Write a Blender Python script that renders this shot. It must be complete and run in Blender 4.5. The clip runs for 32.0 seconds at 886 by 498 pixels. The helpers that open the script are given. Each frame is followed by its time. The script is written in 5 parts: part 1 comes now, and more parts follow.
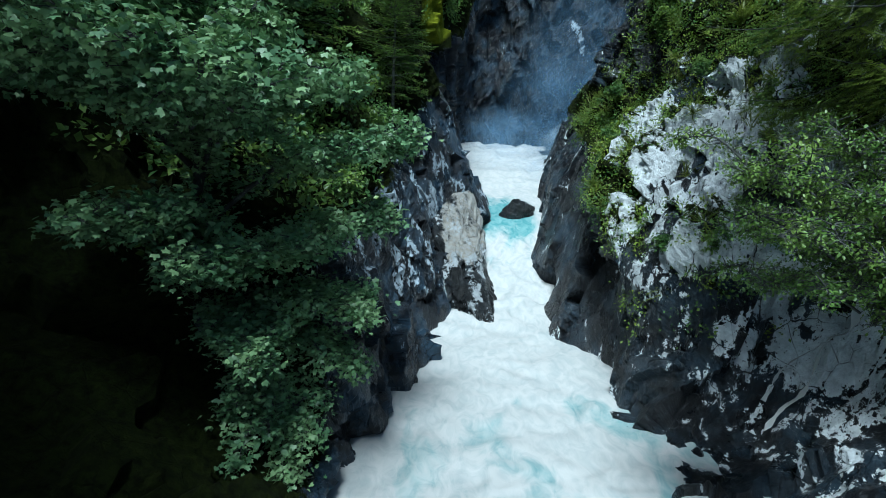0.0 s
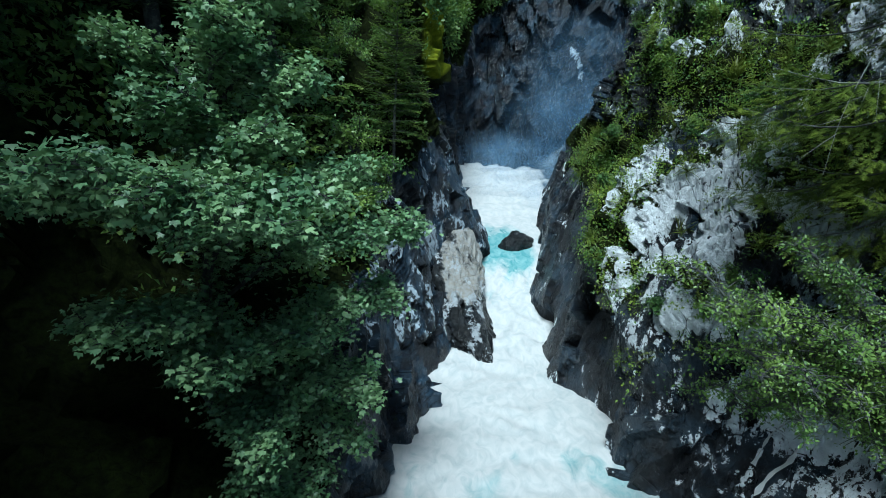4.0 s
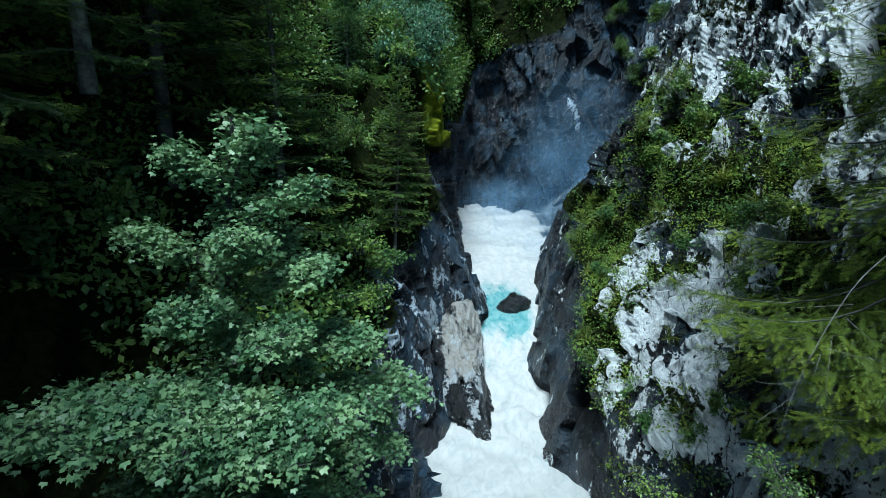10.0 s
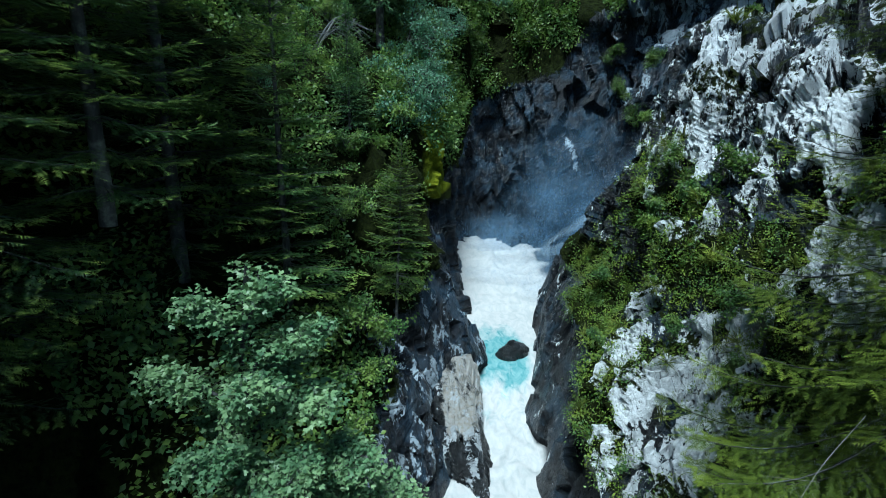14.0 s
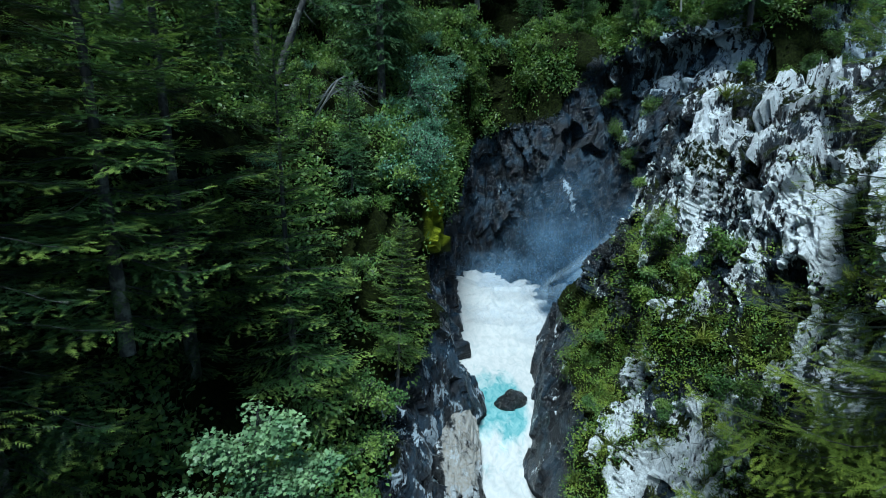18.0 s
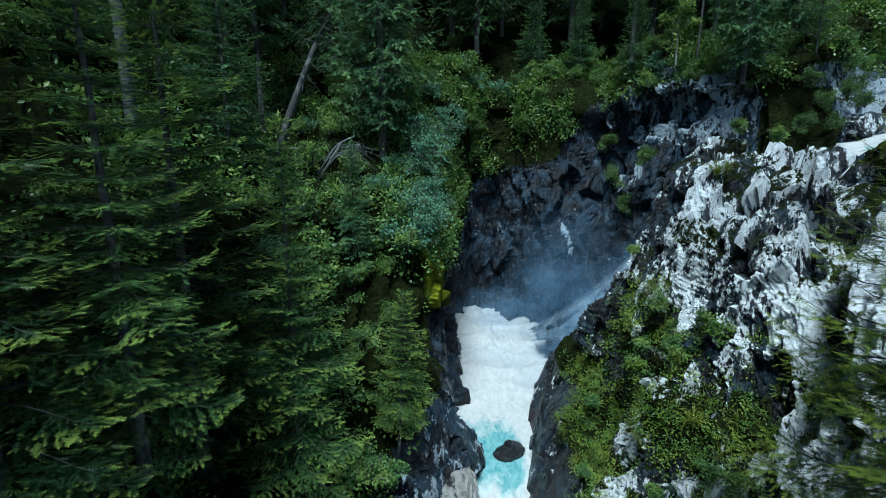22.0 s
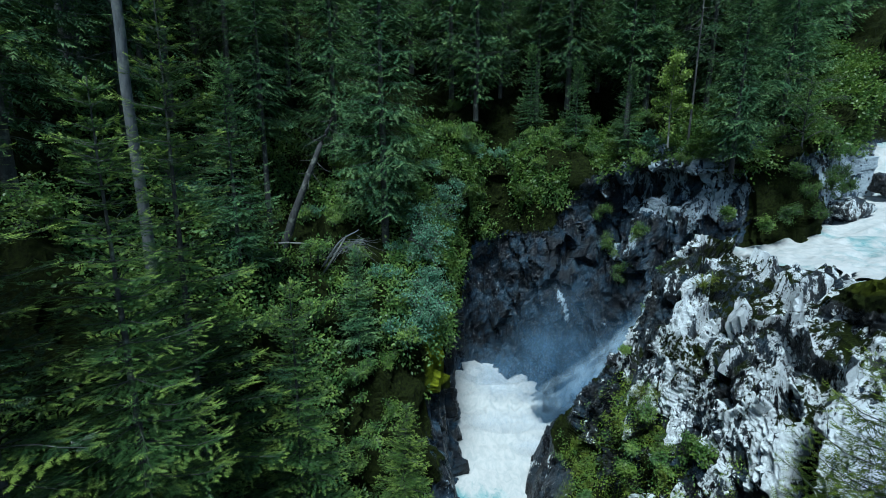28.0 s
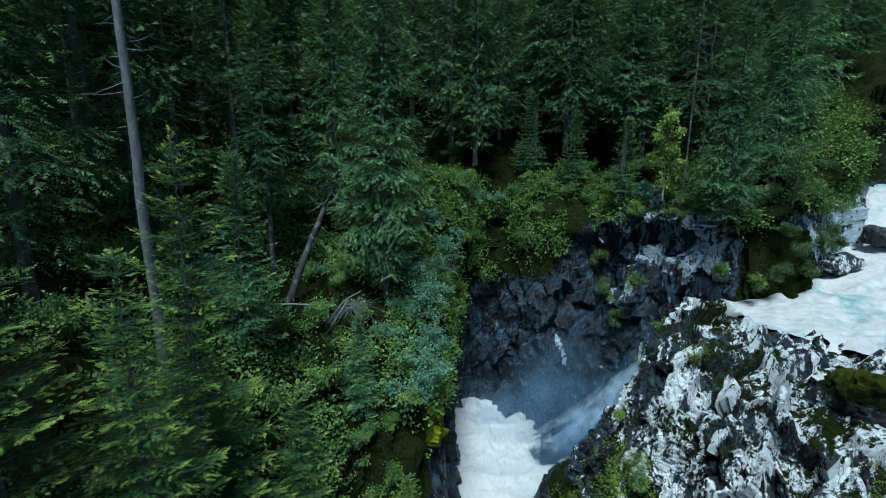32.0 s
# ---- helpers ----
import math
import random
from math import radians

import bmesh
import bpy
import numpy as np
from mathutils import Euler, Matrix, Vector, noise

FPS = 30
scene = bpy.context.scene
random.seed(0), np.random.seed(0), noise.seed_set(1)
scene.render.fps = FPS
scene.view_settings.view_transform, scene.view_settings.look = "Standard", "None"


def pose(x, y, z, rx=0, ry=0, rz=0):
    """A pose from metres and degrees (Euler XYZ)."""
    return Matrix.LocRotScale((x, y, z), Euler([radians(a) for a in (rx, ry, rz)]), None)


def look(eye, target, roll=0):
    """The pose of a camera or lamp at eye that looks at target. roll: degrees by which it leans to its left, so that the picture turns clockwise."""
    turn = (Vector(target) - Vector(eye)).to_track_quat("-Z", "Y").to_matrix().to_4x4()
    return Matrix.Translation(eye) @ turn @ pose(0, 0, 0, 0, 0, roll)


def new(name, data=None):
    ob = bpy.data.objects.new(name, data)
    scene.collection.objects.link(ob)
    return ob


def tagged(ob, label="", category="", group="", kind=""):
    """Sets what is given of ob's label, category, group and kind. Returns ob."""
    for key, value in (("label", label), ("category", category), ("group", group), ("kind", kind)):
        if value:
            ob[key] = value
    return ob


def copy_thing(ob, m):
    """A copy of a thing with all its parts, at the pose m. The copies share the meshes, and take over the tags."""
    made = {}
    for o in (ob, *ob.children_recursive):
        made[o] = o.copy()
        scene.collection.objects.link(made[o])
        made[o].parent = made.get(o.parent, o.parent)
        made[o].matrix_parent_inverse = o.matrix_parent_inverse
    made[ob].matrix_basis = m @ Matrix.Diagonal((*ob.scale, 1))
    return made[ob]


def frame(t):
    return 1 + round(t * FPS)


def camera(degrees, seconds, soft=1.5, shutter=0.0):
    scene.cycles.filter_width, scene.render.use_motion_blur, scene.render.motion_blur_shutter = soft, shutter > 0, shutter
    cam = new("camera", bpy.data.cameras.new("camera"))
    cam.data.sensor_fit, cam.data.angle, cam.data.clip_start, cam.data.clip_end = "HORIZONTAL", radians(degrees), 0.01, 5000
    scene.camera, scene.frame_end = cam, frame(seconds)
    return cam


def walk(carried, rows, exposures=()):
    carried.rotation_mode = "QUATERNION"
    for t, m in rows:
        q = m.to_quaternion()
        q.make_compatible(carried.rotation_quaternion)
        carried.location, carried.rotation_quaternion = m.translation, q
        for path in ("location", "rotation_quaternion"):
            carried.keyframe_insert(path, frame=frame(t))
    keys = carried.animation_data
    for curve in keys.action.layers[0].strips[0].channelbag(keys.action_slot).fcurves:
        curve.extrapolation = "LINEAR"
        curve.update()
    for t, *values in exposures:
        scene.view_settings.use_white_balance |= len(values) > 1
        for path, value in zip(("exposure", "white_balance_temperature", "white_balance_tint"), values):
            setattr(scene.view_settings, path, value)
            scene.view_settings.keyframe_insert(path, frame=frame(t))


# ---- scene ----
# the camera rises straight up over the gorge, tilted 12 degrees down
RISE = [
    (0, 6.500), (1, 6.871), (2, 7.254), (3, 7.662), (3.5, 7.882), (5.5, 8.810), (6, 9.056), (7, 9.586), (8,
    10.155), (9, 10.754), (10, 11.371), (11, 12.001), (12, 12.651), (13, 13.322), (14, 14.010), (14.5, 14.360),
    (16.5, 15.783), (17, 16.144), (18, 16.883), (19, 17.638), (20, 18.407), (21, 19.189), (22, 19.986), (23,
    20.794), (24, 21.610), (25, 22.438), (25.5, 22.860), (27.5, 24.576), (28, 25.010), (29, 25.885), (30, 26.759),
    (31, 27.622), (32, 28.479),
]
cam = camera(86.0, 32.0, soft=0.5)
walk(cam, [(t, pose(0, 0, z, 77.92, 0, 0)) for t, z in RISE], [(0, 0.28, 5280, -6), (14, 0.26, 5280, -6), (24, 0.12, 5280, -6), (32, 0.06, 5280, -6)])

# ---- world, sun and exposure ----
SUN_FROM = Vector((-0.07, -0.46, 0.88)).normalized()
world = bpy.data.worlds.new("sky")
scene.world = world
world.use_nodes = True
wn = world.node_tree.nodes
sky = wn.new("ShaderNodeTexSky")
sky.sky_type = "NISHITA"
sky.sun_disc = False
sky.sun_elevation = math.asin(SUN_FROM.z)
sky.sun_rotation = math.atan2(SUN_FROM.x, SUN_FROM.y)
sky.air_density, sky.dust_density, sky.ozone_density = 1.0, 0.6, 2.5
world.node_tree.links.new(sky.outputs["Color"], wn["Background"].inputs["Color"])
wn["Background"].inputs["Strength"].default_value = 0.065
sun_data = bpy.data.lights.new("sun", "SUN")
sun_data.energy, sun_data.angle, sun_data.color = 5.0, radians(18), (1.0, 0.97, 0.93)
sun = new("sun", sun_data)
sun.matrix_world = look(SUN_FROM * 80, (0, 0, 0))


# ---- node materials ----
class Mat:
    """A small builder for node materials."""

    def __init__(self, name, rough=0.6, spec=0.5):
        self.m = bpy.data.materials.new(name)
        self.m.use_nodes = True
        self.t = self.m.node_tree
        self.bsdf = self.t.nodes["Principled BSDF"]
        self.out = self.t.nodes["Material Output"]
        self.bsdf.inputs["Roughness"].default_value = rough
        self.bsdf.inputs["Specular IOR Level"].default_value = spec

    def node(self, kind, **props):
        n = self.t.nodes.new(kind)
        for k, v in props.items():
            if k == "operation":
                n.operation = v
            elif k == "blend":
                n.blend_type = v
            elif k == "attr":
                n.attribute_name = v
        return n

    def link(self, a, b):
        self.t.links.new(a, b)

    def pos(self, sx=1.0, sy=1.0, sz=1.0):
        g = self.node("ShaderNodeNewGeometry")
        mp = self.node("ShaderNodeMapping")
        mp.inputs["Scale"].default_value = (sx, sy, sz)
        self.link(g.outputs["Position"], mp.inputs["Vector"])
        return mp.outputs["Vector"]

    def noise(self, scale, detail=5.0, rough=0.55, vec=None, dist=0.0):
        n = self.node("ShaderNodeTexNoise")
        n.inputs["Scale"].default_value = scale
        n.inputs["Detail"].default_value = detail
        n.inputs["Roughness"].default_value = rough
        n.inputs["Distortion"].default_value = dist
        if vec is not None:
            self.link(vec, n.inputs["Vector"])
        return n.outputs["Fac"]

    def ramp(self, fac, lo, hi, a=0.0, b=1.0):
        n = self.node("ShaderNodeMapRange")
        n.inputs["From Min"].default_value, n.inputs["From Max"].default_value = lo, hi
        n.inputs["To Min"].default_value, n.inputs["To Max"].default_value = a, b
        self.link(fac, n.inputs["Value"])
        return n.outputs["Result"]

    def math(self, op, a, b):
        n = self.node("ShaderNodeMath", operation=op)
        for i, v in enumerate((a, b)):
            if isinstance(v, (int, float)):
                n.inputs[i].default_value = v
            else:
                self.link(v, n.inputs[i])
        return n.outputs[0]

    def mix(self, fac, a, b, blend="MIX"):
        n = self.node("ShaderNodeMixRGB", blend=blend)
        for i, v in enumerate((fac, a, b)):
            s = n.inputs[i]
            if isinstance(v, (int, float)):
                s.default_value = v
            elif isinstance(v, tuple):
                s.default_value = (*v, 1.0)
            else:
                self.link(v, s)
        return n.outputs[0]

    def attr(self, name):
        return self.node("ShaderNodeAttribute", attr=name).outputs["Fac"]

    def color(self, c):
        if isinstance(c, tuple):
            self.bsdf.inputs["Base Color"].default_value = (*c, 1.0)
        else:
            self.link(c, self.bsdf.inputs["Base Color"])

    def rough(self, f):
        self.link(f, self.bsdf.inputs["Roughness"])

    def bump(self, h, strength, dist):
        n = self.node("ShaderNodeBump")
        n.inputs["Strength"].default_value, n.inputs["Distance"].default_value = strength, dist
        self.link(h, n.inputs["Height"])
        self.link(n.outputs["Normal"], self.bsdf.inputs["Normal"])


def rock_material(name, dark, mid, pale, tan=None):
    """Wet schist: dark faces with thin cracks, pale lichen-bleached ribs and painted facet light by the attribute pale,
    moss and painted ground shade by the attribute moss.
    """
    m = Mat(name, 0.5, 0.5)
    p = m.pos()
    streak = m.pos(1.0, 1.0, 0.35)
    big, fine = m.noise(0.9, 6, 0.6, p), m.noise(7.0, 8, 0.65, p)
    vein = m.noise(2.2, 8, 0.74, streak, 0.2)
    tilted = m.node("ShaderNodeMapping")
    tilted.vector_type = "TEXTURE"
    tilted.inputs["Rotation"].default_value = (0.34, -0.34, 0.0)
    tilted.inputs["Scale"].default_value = (0.62, 0.62, 2.3)
    m.link(p, tilted.inputs["Vector"])
    rib = m.noise(0.95, 6, 0.66, tilted.outputs["Vector"], 0.4)
    cell = m.node("ShaderNodeTexVoronoi")
    cell.feature = "DISTANCE_TO_EDGE"
    cell.inputs["Scale"].default_value = 1.15
    bend = m.mix(0.30, tilted.outputs["Vector"], m.node("ShaderNodeTexNoise").outputs["Color"], "ADD")
    m.link(bend, cell.inputs["Vector"])
    crack = m.math("MULTIPLY", m.ramp(cell.outputs["Distance"], 0.0, 0.022, 1.0, 0.0), m.ramp(big, 0.44, 0.54))
    drip = m.noise(2.2, 7, 0.72, m.pos(1.0, 1.0, 0.22), 0.5)
    pit = m.ramp(m.noise(9.0, 4, 0.6, m.pos(1.0, 1.0, 0.6)), 0.56, 0.62)
    base = m.mix(m.ramp(big, 0.46, 0.62), dark, mid)
    base = m.mix(m.ramp(vein, 0.54, 0.72, 0.0, 0.7), base, m.mix(0.12, mid, pale))
    base = m.mix(m.ramp(fine, 0.58, 0.70, 0.0, 0.30), base, m.mix(0.25, mid, pale))
    if tan:
        base = m.mix(m.ramp(m.math("ADD", m.attr("tan"), m.math("MULTIPLY", m.math("SUBTRACT", vein, 0.5), 1.6)), 0.42, 0.60), base, m.mix(m.ramp(fine, 0.40, 0.62), tan, m.mix(0.5, tan, pale)))
    score = m.math("ADD", m.attr("pale"), m.math("MULTIPLY", m.math("SUBTRACT", rib, 0.5), 1.9))
    score = m.math("ADD", score, m.math("MULTIPLY", m.math("SUBTRACT", vein, 0.5), 1.2))
    score = m.math("ADD", score, m.math("MULTIPLY", m.math("SUBTRACT", fine, 0.5), 0.7))
    score = m.math("ADD", score, m.math("MULTIPLY", m.math("SUBTRACT", drip, 0.5), 2.0))
    score = m.math("SUBTRACT", score, m.math("MULTIPLY", crack, 0.34))
    score = m.math("SUBTRACT", score, m.math("MULTIPLY", pit, 0.28))
    white = m.ramp(score, 0.48, 0.545)
    paler = m.mix(m.ramp(m.noise(3.0, 7, 0.7, p), 0.38, 0.58), m.mix(0.32, pale, mid), pale)
    col = m.mix(white, base, paler)
    col = m.mix(m.math("MULTIPLY", crack, m.ramp(vein, 0.42, 0.56, 0.10, 0.75)), col, dark)
    mossy = m.math("ADD", m.attr("moss"), m.math("MULTIPLY", m.math("SUBTRACT", m.noise(3.5, 8, 0.75, p), 0.5), 1.9))
    mossf = m.ramp(mossy, 0.50, 0.60)
    lush = m.mix(m.ramp(m.noise(1.7, 6, 0.7, p), 0.35, 0.65), (0.10, 0.13, 0.008), (0.24, 0.27, 0.014))
    # Dark moss, taken nearly to black so it also holds shade beneath the plants.
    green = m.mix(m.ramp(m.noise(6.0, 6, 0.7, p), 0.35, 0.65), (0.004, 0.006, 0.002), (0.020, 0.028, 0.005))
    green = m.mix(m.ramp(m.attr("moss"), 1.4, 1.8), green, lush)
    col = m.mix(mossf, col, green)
    m.color(col)
    wet = m.ramp(m.noise(1.3, 4, 0.6, streak), 0.35, 0.65, 0.16, 0.45)
    spec = m.math("SUBTRACT", 0.5, m.math("MULTIPLY", mossf, 0.42))
    m.link(spec, m.bsdf.inputs["Specular IOR Level"])
    m.rough(m.math("MAXIMUM", m.math("MAXIMUM", wet, m.math("MULTIPLY", white, 0.6)), m.math("MULTIPLY", mossf, 0.9)))
    h = m.math("ADD", m.math("MULTIPLY", vein, 0.7), m.math("MULTIPLY", fine, 0.5))
    h = m.math("ADD", h, m.math("MULTIPLY", m.noise(28, 5, 0.75, p), 0.22))
    h = m.math("SUBTRACT", h, m.math("MULTIPLY", crack, 0.22))
    h = m.math("SUBTRACT", h, m.math("MULTIPLY", pit, 0.12))
    m.bump(h, 1.0, 0.16)
    return m.m


def leaf_material(name, a, b, tip=None, rough=0.42, spec=0.5, trans=0.35, vary=0.2, young=False):
    """Leaves: two greens by leaf, some yellowish ones, a waxy sheen, and light that shines through; young: new growth
    and painted bough-tip highlights by the attribute tip.
    """
    m = Mat(name, rough, spec)
    g = m.node("ShaderNodeNewGeometry")
    r = g.outputs["Random Per Island"]
    col = m.mix(r, a, b)
    big = m.noise(1.3, 3, 0.55, m.pos())
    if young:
        fresh_lit = m.math("ADD", m.attr("tip"), m.math("MULTIPLY", m.math("SUBTRACT", big, 0.5), 2.2))
        col = m.mix(m.ramp(fresh_lit, 0.70, 1.06, 0.0, 0.95), col, tip)
    else:
        col = m.mix(m.ramp(big, 0.44, 0.62, 0.0, 0.9), col, tip or b)
    ob = m.node("ShaderNodeObjectInfo")
    col = m.mix(m.ramp(ob.outputs["Random"], 0, 1, 0.0, vary), col, m.mix(0.5, a, (0.02, 0.035, 0.02)))
    m.color(col)
    tr = m.node("ShaderNodeBsdfTranslucent")
    m.link(m.mix(0.5, col, (0.10, 0.16, 0.02)), tr.inputs["Color"])
    mx = m.node("ShaderNodeMixShader")
    mx.inputs[0].default_value = trans
    m.link(m.bsdf.outputs[0], mx.inputs[1])
    m.link(tr.outputs[0], mx.inputs[2])
    m.link(mx.outputs[0], m.out.inputs["Surface"])
    return m.m


def bark_material(name, a, b, scale=6.0):
    m = Mat(name, 0.85, 0.3)
    p = m.pos(1, 1, 0.25)
    n = m.noise(scale, 8, 0.7, p)
    lich = m.noise(2.0, 6, 0.7, m.pos())
    m.color(m.mix(m.ramp(lich, 0.52, 0.68), m.mix(m.ramp(n, 0.3, 0.7), a, b), (0.20, 0.22, 0.19)))
    m.bump(n, 0.9, 0.04)
    return m.m


def water_material(name):
    """Churning glacier water: foam over milky turquoise, by the attribute foam."""
    m = Mat(name, 0.35, 0.5)
    p = m.pos(1, 0.6, 1)
    n1, n2 = m.noise(0.55, 5, 0.55, p, 0.8), m.noise(2.6, 7, 0.6, p, 1.2)
    score = m.math("ADD", m.attr("foam"), m.math("MULTIPLY", m.math("SUBTRACT", n1, 0.5), 1.5))
    score = m.math("ADD", score, m.math("MULTIPLY", m.math("SUBTRACT", n2, 0.5), 0.4))
    f = m.ramp(score, 0.20, 0.62)
    deep = m.mix(m.ramp(n2, 0.3, 0.7), (0.07, 0.24, 0.26), (0.25, 0.42, 0.43))
    m.color(m.mix(f, deep, m.mix(m.ramp(n2, 0.3, 0.6), (0.35, 0.375, 0.38), (0.47, 0.47, 0.465))))
    m.rough(m.ramp(f, 0, 1, 0.15, 0.7))
    m.bump(n2, 0.16, 0.10)
    return m.m


def mist_material(name, density, tone=(0.34, 0.58, 0.88)):
    """Spray: white droplets, thin at the rim by the attribute veil, torn by noise."""
    m = Mat(name, 1.0, 0.0)
    n = m.noise(0.45, 5, 0.6, m.pos(1, 1, 0.7), 0.5)
    a = m.math("MULTIPLY", m.attr("veil"), m.ramp(n, 0.30, 0.75, 0.25, 1.0))
    a = m.math("MULTIPLY", a, density)
    df = m.node("ShaderNodeBsdfDiffuse")
    df.inputs["Color"].default_value = (*tone, 1)
    tl = m.node("ShaderNodeBsdfTranslucent")
    tl.inputs["Color"].default_value = (*tone, 1)
    both = m.node("ShaderNodeMixShader")
    m.link(df.outputs[0], both.inputs[1])
    m.link(tl.outputs[0], both.inputs[2])
    tp = m.node("ShaderNodeBsdfTransparent")
    mx = m.node("ShaderNodeMixShader")
    m.link(a, mx.inputs[0])
    m.link(tp.outputs[0], mx.inputs[1])
    m.link(both.outputs[0], mx.inputs[2])
    m.link(mx.outputs[0], m.out.inputs["Surface"])
    return m.m


ROCK_LEFT = rock_material("dark_schist", (0.004, 0.006, 0.010), (0.026, 0.050, 0.080), (0.40, 0.47, 0.54), (0.24, 0.225, 0.19))
ROCK_RIGHT = rock_material("pale_schist", (0.005, 0.006, 0.008), (0.026, 0.042, 0.060), (0.78, 0.82, 0.85))
ROCK_POOL = rock_material("wet_boulder", (0.008, 0.009, 0.010), (0.026, 0.031, 0.037), (0.42, 0.45, 0.48), (0.30, 0.28, 0.245))
MAPLE = leaf_material("maple_leaf", (0.074, 0.160, 0.078), (0.190, 0.340, 0.160), (0.30, 0.45, 0.21), 0.45, 0.5, 0.3, 0.0)
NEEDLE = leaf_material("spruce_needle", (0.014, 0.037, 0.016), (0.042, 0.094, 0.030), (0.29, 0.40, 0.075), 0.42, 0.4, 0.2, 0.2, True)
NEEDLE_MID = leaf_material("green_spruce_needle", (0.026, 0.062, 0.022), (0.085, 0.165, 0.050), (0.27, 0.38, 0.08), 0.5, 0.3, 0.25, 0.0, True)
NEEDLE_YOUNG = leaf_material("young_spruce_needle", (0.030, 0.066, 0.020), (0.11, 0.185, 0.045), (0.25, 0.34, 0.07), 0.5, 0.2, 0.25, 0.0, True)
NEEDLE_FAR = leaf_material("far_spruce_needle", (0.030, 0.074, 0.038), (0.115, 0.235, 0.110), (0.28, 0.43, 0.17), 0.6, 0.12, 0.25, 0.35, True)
# Darker copy of the far needles, with the inner forest's shade in its colour.
NEEDLE_SHADED = leaf_material("shaded_forest_needle", (0.020, 0.048, 0.024), (0.078, 0.160, 0.074), (0.20, 0.31, 0.11), 0.6, 0.12, 0.2, 0.5, True)
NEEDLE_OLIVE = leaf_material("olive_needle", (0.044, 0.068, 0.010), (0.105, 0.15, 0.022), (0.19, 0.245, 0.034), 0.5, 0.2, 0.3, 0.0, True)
HAZEL = leaf_material("hazel_leaf", (0.07, 0.145, 0.030), (0.17, 0.29, 0.06), (0.26, 0.38, 0.08), 0.42, 0.5)
ALDER = leaf_material("alder_leaf", (0.070, 0.185, 0.115), (0.19, 0.40, 0.25), (0.26, 0.47, 0.29), 0.45, 0.5)
IVY = leaf_material("creeper_leaf", (0.032, 0.082, 0.018), (0.10, 0.19, 0.036), (0.18, 0.27, 0.045), 0.42, 0.45)
HERB = leaf_material("herb_leaf", (0.078, 0.140, 0.018), (0.20, 0.31, 0.038), (0.32, 0.41, 0.055), 0.45, 0.4)
SHRUB = leaf_material("shrub_leaf", (0.040, 0.100, 0.034), (0.15, 0.28, 0.070), (0.27, 0.39, 0.080), 0.42, 0.45)
BANK = leaf_material("bank_leaf", (0.020, 0.052, 0.018), (0.075, 0.14, 0.038), (0.12, 0.19, 0.045), 0.5, 0.25)
GRASS = leaf_material("grass_blade", (0.070, 0.105, 0.014), (0.165, 0.205, 0.036), (0.20, 0.225, 0.036), 0.5, 0.4)
YELLOW = leaf_material("yellowing_leaf", (0.16, 0.25, 0.042), (0.28, 0.40, 0.080), (0.31, 0.42, 0.080), 0.45, 0.5)
BARK = bark_material("spruce_bark", (0.022, 0.022, 0.023), (0.085, 0.088, 0.090))
GREY_BARK = bark_material("grey_bark", (0.06, 0.066, 0.075), (0.17, 0.18, 0.19))
DEAD = bark_material("bleached_wood", (0.10, 0.10, 0.095), (0.30, 0.30, 0.29))
WATER = water_material("whitewater")
MIST = mist_material("spray_mist", 0.34)
JET = mist_material("falling_spray", 0.95, (0.62, 0.76, 0.88))


# ---- noise and mesh tools ----
def cell_random(ix, iy, iz, k):
    h = (ix * 374761393 + iy * 668265263 + iz * 1274126177 + k * 974634777) & 0xFFFFFFFF
    h = ((h ^ (h >> 13)) * 1103515245) & 0xFFFFFFFF
    h = ((h ^ (h >> 16)) * 2246822519) & 0xFFFFFFFF
    return ((h ^ (h >> 15)) & 0xFFFFFF) / float(0xFFFFFF)


def value_noise(p, scale, k=0):
    q = p * scale
    i = np.floor(q).astype(np.int64)
    f = q - i
    f = f * f * (3 - 2 * f)
    total = 0
    for a in (0, 1):
        for b in (0, 1):
            for c in (0, 1):
                w = (f[:, 0] if a else 1 - f[:, 0]) * (f[:, 1] if b else 1 - f[:, 1]) * (f[:, 2] if c else 1 - f[:, 2])
                total = total + w * cell_random(i[:, 0] + a, i[:, 1] + b, i[:, 2] + c, k)
    return total - 0.5


def fbm(p, scale, octaves=4, k=0):
    total, amp = 0, 1.0
    for o in range(octaves):
        total = total + amp * value_noise(p, scale, k + o)
        scale, amp = scale * 2.07, amp * 0.5
    return total


def blocks(p, scale, k=0, tilt=0.6):
    """Rock blocks: every cell is a tilted facet with a step at its rim."""
    q = p * scale
    i = np.floor(q).astype(np.int64)
    best = np.full(len(p), 1e9)
    out = np.zeros(len(p))
    for a in (-1, 0, 1):
        for b in (-1, 0, 1):
            for c in (-1, 0, 1):
                x, y, z = i[:, 0] + a, i[:, 1] + b, i[:, 2] + c
                d = [q[:, j] - (v + cell_random(x, y, z, k + j)) for j, v in enumerate((x, y, z))]
                dist = d[0] ** 2 + d[1] ** 2 + d[2] ** 2
                facet = cell_random(x, y, z, k + 3) - 0.5
                for j in range(3):
                    facet = facet + tilt * (cell_random(x, y, z, k + 4 + j) - 0.5) * d[j] * 2
                near = dist < best
                best = np.where(near, dist, best)
                out = np.where(near, facet, out)
    return out


